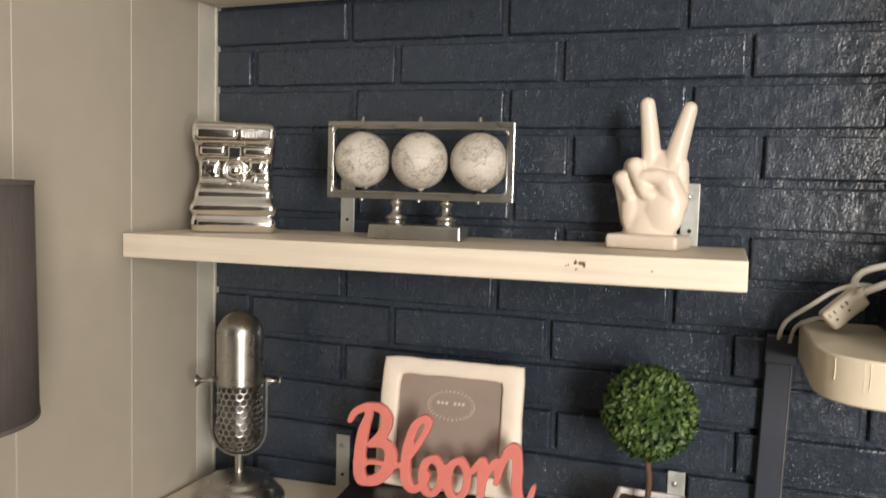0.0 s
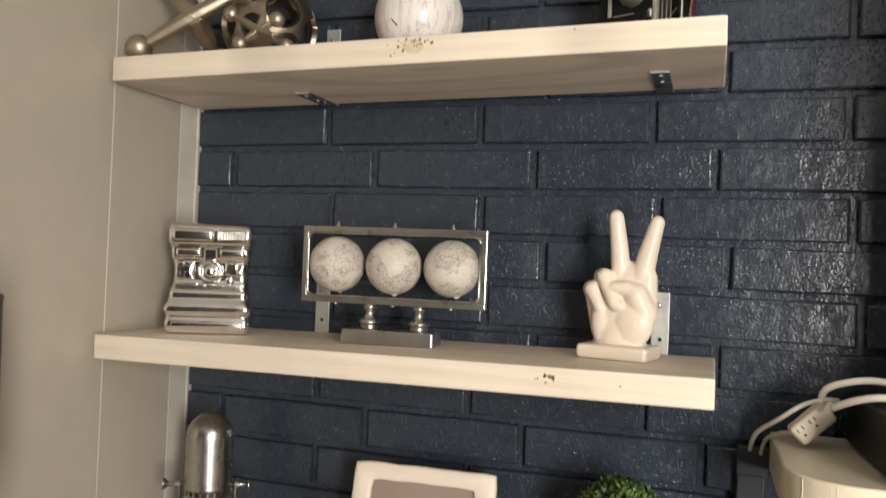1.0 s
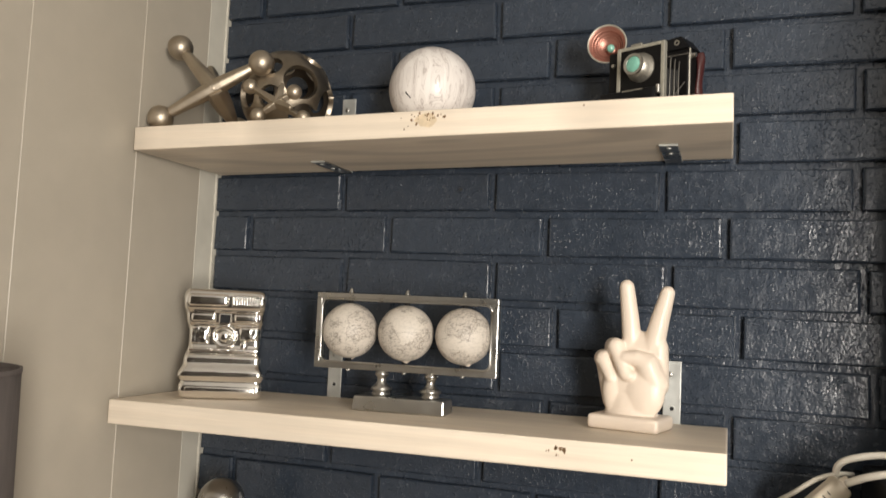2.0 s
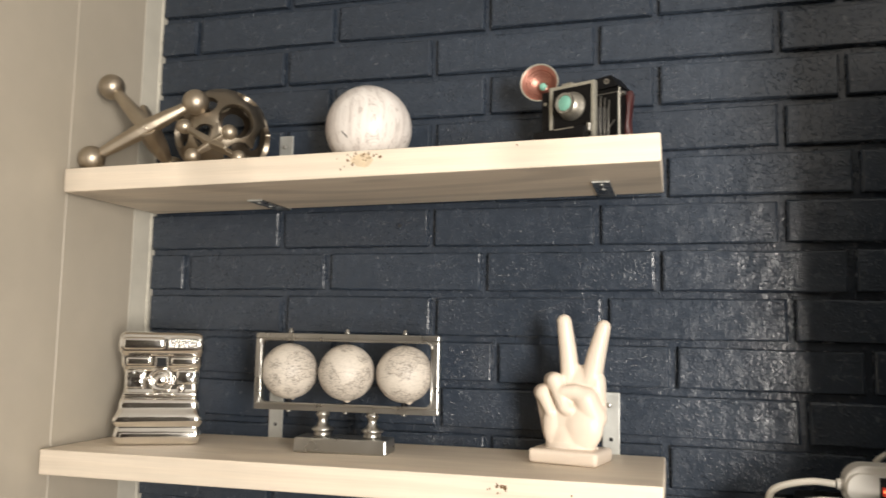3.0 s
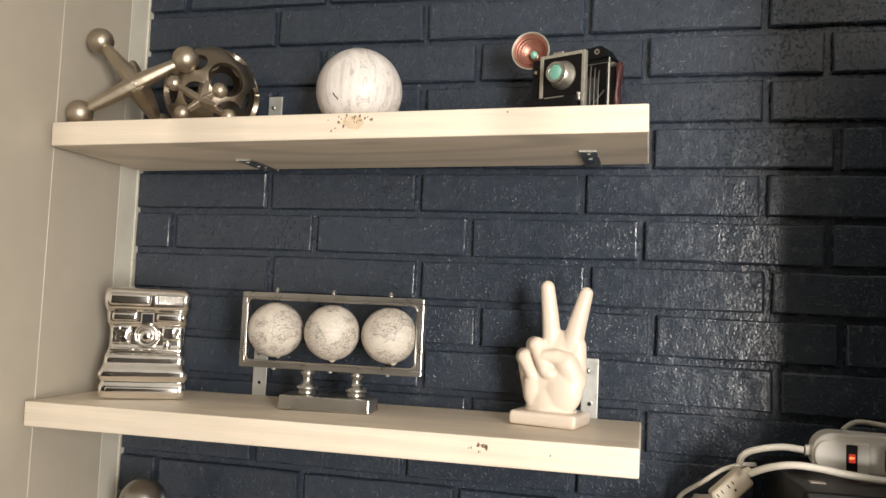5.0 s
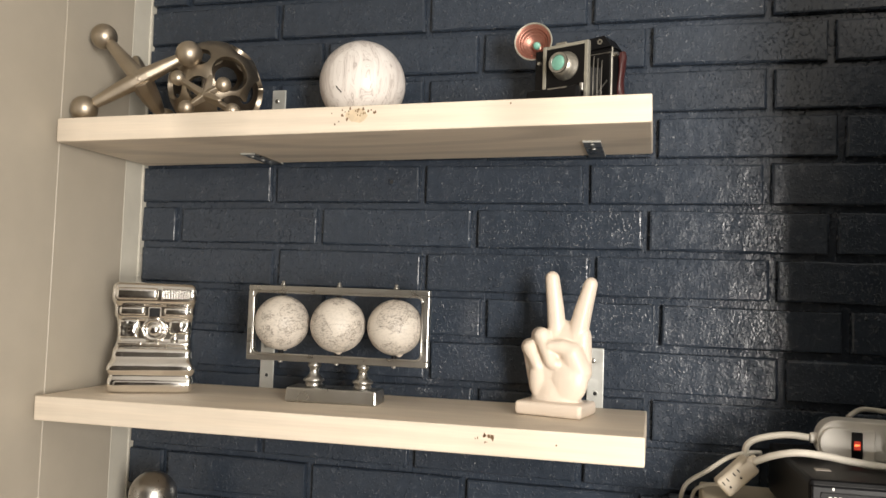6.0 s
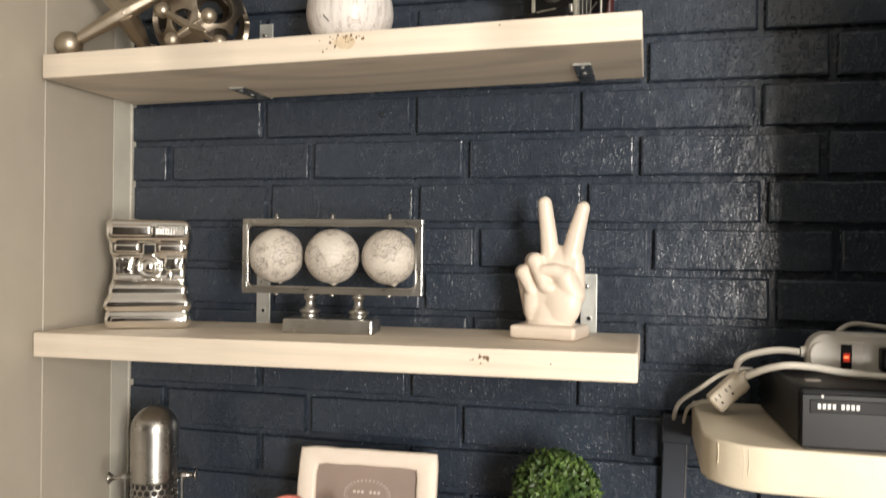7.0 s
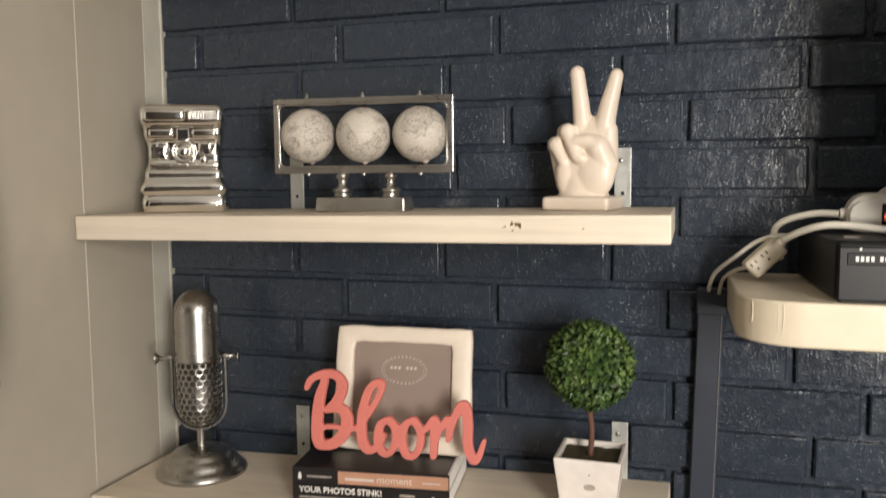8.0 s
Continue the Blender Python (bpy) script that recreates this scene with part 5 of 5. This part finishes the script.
def console():
    x0, y0 = 1.1050, -0.297
    root = thing("game_console", pose(x0, y0, CZ + 0.0002, 0, 0, 3), "black game console lying flat on the cream shelf", "game console")
    w, d, h = 0.285, 0.250, 0.0720
    part("foot", box(0.006, w - 0.006, 0.008, d - 0.01, 0.0, 0.003), M_PLASTIC, root)
    part("case", box(-0.002, w, 0.004, d, 0.003, h, 0.005, 2), M_PLASTIC, root)
    face = part("front_panel", box(0.0, w - 0.002, -0.001, 0.0045, 0.003, h - 0.006, 0.0015, 1), M_PLASTIC_GLOSS, root, "grey-black front panel")
    part("drive_slot", box(0.010, w - 0.02, -0.0016, -0.0008, 0.0440, 0.0445, 0), M_PLASTIC, face)
    part("drive_slot", box(0.010, w - 0.02, -0.0016, -0.0008, 0.0595, 0.0600, 0), M_PLASTIC, face)
    part("drive_door", box(0.009, w - 0.02, -0.0022, -0.0008, 0.0448, 0.0592, 0.0005, 1), M_PLASTIC, face)
    # maker's mark as plain pale bars
    for k in range(8):
        x = 0.0175 + k * 0.0054 + (0.004 if k > 3 else 0)
        part("mark_bar", box(x, x + 0.0034, -0.0028, -0.0021, 0.0492, 0.0550), M_WHITEINK, face, "pale maker's mark bar")
    part("top_tab", box(0.018, 0.036, 0.060, 0.072, h - 0.0004, h + 0.0012, 0.0005, 1), M_SMUDGE, root, "grey release tab")
    part("indicator", box(0.0215, 0.0240, -0.0016, -0.0008, 0.0620, 0.0650), M_WHITEINK, face, "small pale indicator")
    return h


console()
TOPC = CZ + 0.0725


def power_strip():
    x0, y0 = 1.1370, -0.150
    root = thing("power_strip", pose(x0, y0, TOPC + 0.0008, 0, 0, -3), "white power strip with a lit red switch, on the console", "power strip")
    L, hgt, dep = 0.330, 0.0505, 0.042
    outline = []
    for k in range(9):
        a = math.pi / 2 + k * math.pi / 2 / 8
        outline.append((0.026 + 0.026 * math.cos(a), hgt - 0.026 + 0.026 * math.sin(a)))
    outline += [(0.0, 0.010), (0.004, 0.002), (0.010, 0.0), (L, 0.0), (L, hgt)]
    bm = slab(outline, 0.0, dep)
    for v in bm.verts:
        v.co = Vector((v.co.x, v.co.z, v.co.y))
    body = bevelled(part("housing", bm, M_STRIP, root), 0.003, 3)
    ridge = slab([(0.018 + 0.016 * math.cos(a) * 1.0, 0.0205 + 0.0205 * math.sin(a)) for a in [math.pi / 2 + k * math.pi / 10 for k in range(11)]] + [(0.068, 0.0), (0.068, 0.041)], -0.006, 0.001)
    for v in ridge.verts:
        v.co = Vector((v.co.x, v.co.z, v.co.y))
    bevelled(part("end_face", ridge, M_STRIP, root), 0.002, 2)
    sw = part("switch_well", box(0.0395, 0.0525, -0.0085, -0.0055, 0.0035, 0.0375, 0.0008, 1), M_PLASTIC, root, "black switch surround")
    part("rocker", box(0.0420, 0.0500, -0.0100, -0.0080, 0.0150, 0.0265, 0.001, 1), M_GLOW, sw, "lit red rocker switch")
    part("neon_lamp", ball(0.0018, (0.0447, -0.0098, 0.0212), 12, 8, None, (1.3, 0.5, 0.9)), M_LAMP, sw, "glowing neon lamp in the switch")
    part("neon_lamp", ball(0.0012, (0.0478, -0.0099, 0.0216), 12, 8, None, (1.0, 0.5, 1.0)), M_LAMP, sw, "glowing neon lamp in the switch")
    for x in (0.085, 0.135, 0.185):
        part("black_plug", box(x, x + 0.034, -0.024, 0.000, 0.006, 0.036, 0.003, 2), M_PLASTIC, root, "black plug in an outlet")
    part("cord_boot", rod((-0.007, 0.016, 0.023), (0.002, 0.016, 0.023), 0.0068, 0.0085, 18), M_STRIP, root)


power_strip()


def cord(name, pts, r, label):
    ob = link(name, sweep(pts, r, 12), M_CABLE, smooth=True)
    return tagged(ob, label, "cable", "white cables")


cord("white_cable", [(1.064, -0.088, 1.438), (1.055, -0.094, 1.462), (1.053, -0.100, 1.478), (1.060, -0.108, 1.490), (1.078, -0.118, 1.499), (1.104, -0.126, 1.505), (1.130, -0.1335, 1.5045)], 0.0046, "thick white cable arching to the power strip")
cord("white_cable", [(0.968, -0.014, 1.372), (0.976, -0.040, 1.408), (1.004, -0.085, 1.440), (1.030, -0.096, 1.462), (1.055, -0.098, 1.4715), (1.075, -0.080, 1.470)], 0.0033, "white cable rising from the cable cover")
cord("white_cable", [(0.984, -0.022, 1.376), (0.989, -0.045, 1.402), (1.004, -0.085, 1.420), (1.020, -0.118, 1.4285)], 0.0027, "thin white cable leading to a triple plug")
cord("white_cable", [(1.060, -0.150, 1.4700), (1.080, -0.172, 1.4835), (1.105, -0.190, 1.4925), (1.135, -0.200, 1.4930), (1.170, -0.206, 1.4890), (1.215, -0.208, 1.4860), (1.300, -0.205, 1.4860)], 0.0048, "white cable lying over the game console")
cord("white_cable", [(1.185, -0.095, 1.5300), (1.205, -0.080, 1.5400), (1.235, -0.075, 1.5385), (1.275, -0.085, 1.5330)], 0.0035, "thin white cable looped behind the power strip")


def triple_tap():
    root = thing("extension_socket", pose(1.0385, -0.112, 1.4120, 0, 0, 8) @ pose(0, 0, 0.0285, 0, -44, 0), "almond plastic triple extension socket resting against the console", "socket")
    bm = box(-0.026, 0.030, -0.013, 0.013, -0.0145, 0.0145, 0.005, 3)
    part("block", bm, M_PLUG, root)
    part("neck", rod((0.028, 0.002, 0.0), (0.040, 0.002, 0.0), 0.0085, 0.0055, 16), M_PLUG, root)
    for cx, cz in ((-0.015, 0.003), (0.004, 0.003)):
        for dx, dz, w, h in ((-0.0038, 0.0035, 0.0016, 0.0055), (0.0038, 0.0035, 0.0016, 0.0055), (0.0, -0.0060, 0.0028, 0.0030)):
            part("slot", box(cx + dx - w / 2, cx + dx + w / 2, -0.01345, -0.0126, cz + dz - h / 2, cz + dz + h / 2), M_HOLE, root, "dark socket slot")


triple_tap()

cover = thing("cord_cover", pose(0.973, 0, 1.38, 0, 1.3, 0) @ pose(0, 0, -0.76), "navy painted cable cover strip fixed to the bricks", "cable cover")
part("channel", box(-0.0185, 0.0165, -0.0200, -0.0035, 0.0, 0.758, 0.0015, 1), M_NAVY, cover)
part("back_plate", box(-0.0200, 0.0200, -0.0035, -0.0005, 0.0, 0.758), M_NAVY, cover)
part("top_cap", box(-0.0205, 0.0235, -0.0215, -0.0008, 0.7220, 0.7640, 0.0015, 1), M_NAVY, cover)
part("pale_edge", box(0.0166, 0.0171, -0.0190, -0.0045, 0.0, 0.7215), M_SMUDGE, cover, "thin pale grey line along the edge of the strip")


# ---- unseen television inferred beyond the console, its reach set to shade the bricks ----
tv = thing("television", pose(1.260, 0, 1.475), "unseen black flat television on a wall arm, shading the bricks", "television")
part("screen_case", box(0.0, 1.22, -0.465, -0.415, 0.0, 0.72, 0.006, 2), M_PLASTIC, tv)
part("screen", box(0.012, 1.208, -0.4665, -0.4645, 0.016, 0.708), M_PLASTIC_GLOSS, tv, "dark glossy screen")
part("wall_arm", box(0.48, 0.62, -0.416, -0.001, 0.22, 0.42, 0.004, 1), M_PLASTIC, tv)


# ---- drum lamp beside the panelled wall ----
def drum_lamp():
    cx, cy, r0, r1, z0, z1 = 0.1185, -0.688, 0.1095, 0.1060, 1.330, 1.578
    root = thing("drum_lamp", pose(cx, cy, 0), "tall lamp with a grey linen drum shade, unlit", "lamp")
    part("shade", lathe([(r0 - 0.0015, z0), (r0, z0), (r1, z1), (r1 - 0.0015, z1)], 72), M_SHADE, root, "grey linen drum shade", True)
    for r, z in ((r0, z0), (r1, z1)):
        part("rim", lathe([(r - 0.002, z - 0.002), (r + 0.0008, z - 0.002), (r + 0.0008, z + 0.003), (r - 0.002, z + 0.003)], 72), M_SHADE, root)
    part("spider_ring", lathe([(0.012, z1 - 0.012), (0.016, z1 - 0.012), (0.016, z1 - 0.009), (0.012, z1 - 0.009)], 24), M_NICKEL, root)
    for k in range(3):
        a = 2.1 * k
        part("spoke", rod((0.015 * math.cos(a), 0.015 * math.sin(a), z1 - 0.0105), ((r1 - 0.001) * math.cos(a), (r1 - 0.001) * math.sin(a), z1 - 0.004), 0.0016, None, 8), M_NICKEL, root)
    part("pole", rod((0, 0, 0.02), (0, 0, z1 - 0.012), 0.009, None, 18), M_NICKEL, root)
    part("foot", lathe([(0, 0), (0.10, 0), (0.10, 0.012), (0.085, 0.020), (0.012, 0.026), (0, 0.026)], 40), M_NICKEL, root)


drum_lamp()


# ---- painted brick wall ----
ROW, LEN, JOINT = 0.0745, 0.2795, 0.0105
TOP_JOINT = 1.8225          # top of a row whose end joints lie at CX
CX, BX = 0.0745, -0.013
wall_north = tagged(link("wall_north", box(LEFT - 0.1, ROOM_X + 0.1, 0.0120, 0.15, 0, ROOM_Z), M_BRICK), "navy painted brick wall with recessed joints", "wall", kind="structure")


def brick_mesh(w, h, seed):
    """A brick with worn, uneven painted edges: tight ends, softer long edges, a slightly warped face."""
    rng = random.Random(seed)
    bm = bmesh.new()
    d, nx = 0.0125, 5

    def ring(ix, iz, y, wob):
        pts = [(-w / 2 + ix + (w - 2 * ix) * k / nx, -h / 2 + iz) for k in range(nx + 1)]
        pts += [(-w / 2 + ix + (w - 2 * ix) * k / nx, h / 2 - iz) for k in range(nx, -1, -1)]
        return [bm.verts.new((x + rng.uniform(-wob, wob) * 0.8, y + rng.uniform(-wob, wob) * 0.2, z + rng.uniform(-wob, wob))) for x, z in pts]

    rings = [ring(0.0, 0.0, d, 0.0006), ring(0.0003, 0.0004, 0.0050, 0.0011), ring(0.0022, 0.0013, 0.0018, 0.0012), ring(0.0030, 0.0022, 0.0008, 0.0011), ring(0.0046, 0.0034, 0.0, 0.0011)]
    n = len(rings[0])
    for p, q in zip(rings, rings[1:]):
        for k in range(n):
            bm.faces.new((p[k], p[(k + 1) % n], q[(k + 1) % n], q[k]))
    c = rings[-1]
    for k in range(nx):
        bm.faces.new((c[k], c[k + 1], c[n - 2 - k], c[n - 1 - k]))
    me = bpy.data.meshes.new("brick")
    bmesh.ops.recalc_face_normals(bm, faces=bm.faces)
    bm.to_mesh(me)
    bm.free()
    me.materials.append(M_BRICK)
    return me


DRIFT = {-6: -0.006, -5: -0.010, -4: -0.004, -3: -0.007, -2: 0.008, -1: -0.009, 0: -0.004, 1: 0.0, 2: 0.017, 3: 0.010, 4: 0.007, 5: -0.013, 6: -0.007, 7: -0.012, 8: 0.004, 9: 0.019}


def brick_row_spans(i):
    """(x0, x1) of the bricks in the row i below the named one; every other row starts a third of a brick on."""
    rng = random.Random(1000 + i)
    start = CX if i % 2 == 0 else BX
    drift = DRIFT.get(i, rng.uniform(-0.010, 0.010))
    joints = [start + drift + k * LEN + rng.uniform(-0.0025, 0.0025) for k in range(-1, 13)]
    if i < 3:                                          # bricks beyond the shelves' end are a little short here
        joints = [x - 0.007 if x > 1.0 else x for x in joints]
    spans = []
    for a, b in zip(joints, joints[1:]):
        x0, x1 = max(a + JOINT / 2, LEFT + 0.001), min(b - JOINT / 2, ROOM_X)
        if x1 - x0 > 0.03:
            spans.append((x0, x1))
    return spans


SHARED = [brick_mesh(LEN - JOINT, ROW - JOINT, s) for s in range(10)]
rest_v, rest_f = [], []
brng = random.Random(77)
for i in range(-9, 25):
    z1 = TOP_JOINT - i * ROW
    z0 = z1 - (ROW - JOINT)
    if z1 > ROOM_Z + 0.05 or z0 < -0.05:
        continue
    for x0, x1 in brick_row_spans(i):
        full = abs((x1 - x0) - (LEN - JOINT)) < 0.018
        me = SHARED[brng.randrange(10)] if full else brick_mesh(x1 - x0, ROW - JOINT, brng.randrange(10000))
        m = pose((x0 + x1) / 2, brng.uniform(-0.0012, 0.0012), (z0 + z1) / 2, brng.uniform(-0.5, 0.5), brng.uniform(-0.35, 0.35), brng.uniform(-0.35, 0.35))
        if full:
            m = m @ Matrix.Diagonal(((x1 - x0) / (LEN - JOINT), 1, 1, 1))
        if z0 > 0.85 and x0 < 1.9:
            ob = new("brick", me)
            ob.parent, ob.matrix_basis = wall_north, m
        else:
            base = len(rest_v)
            rest_v += [tuple(m @ v.co) for v in me.vertices]
            rest_f += [tuple(base + k for k in p.vertices) for p in me.polygons]
me = bpy.data.meshes.new("brick_rest")
me.from_pydata(rest_v, [], rest_f)
me.materials.append(M_BRICK)
rest = new("brick_rest", me)
rest.parent = wall_north
tagged(rest, kind="stuff")
plug_mark = part("wall_plug", lathe([(0.0, 0.0), (0.0060, 0.0), (0.0058, 0.0014), (0.0040, 0.0022), (0.0026, 0.0006), (0.0, 0.0006)], 20), M_BRICK, wall_north, "painted-over wall plug", True, pose(0.482, -0.0016, 1.869, 90))
part("plug_hole", rod((0, 0, 0.0004), (0, 0, 0.0012), 0.0032, None, 14), M_HOLE, plug_mark, "dark hole in the plug")
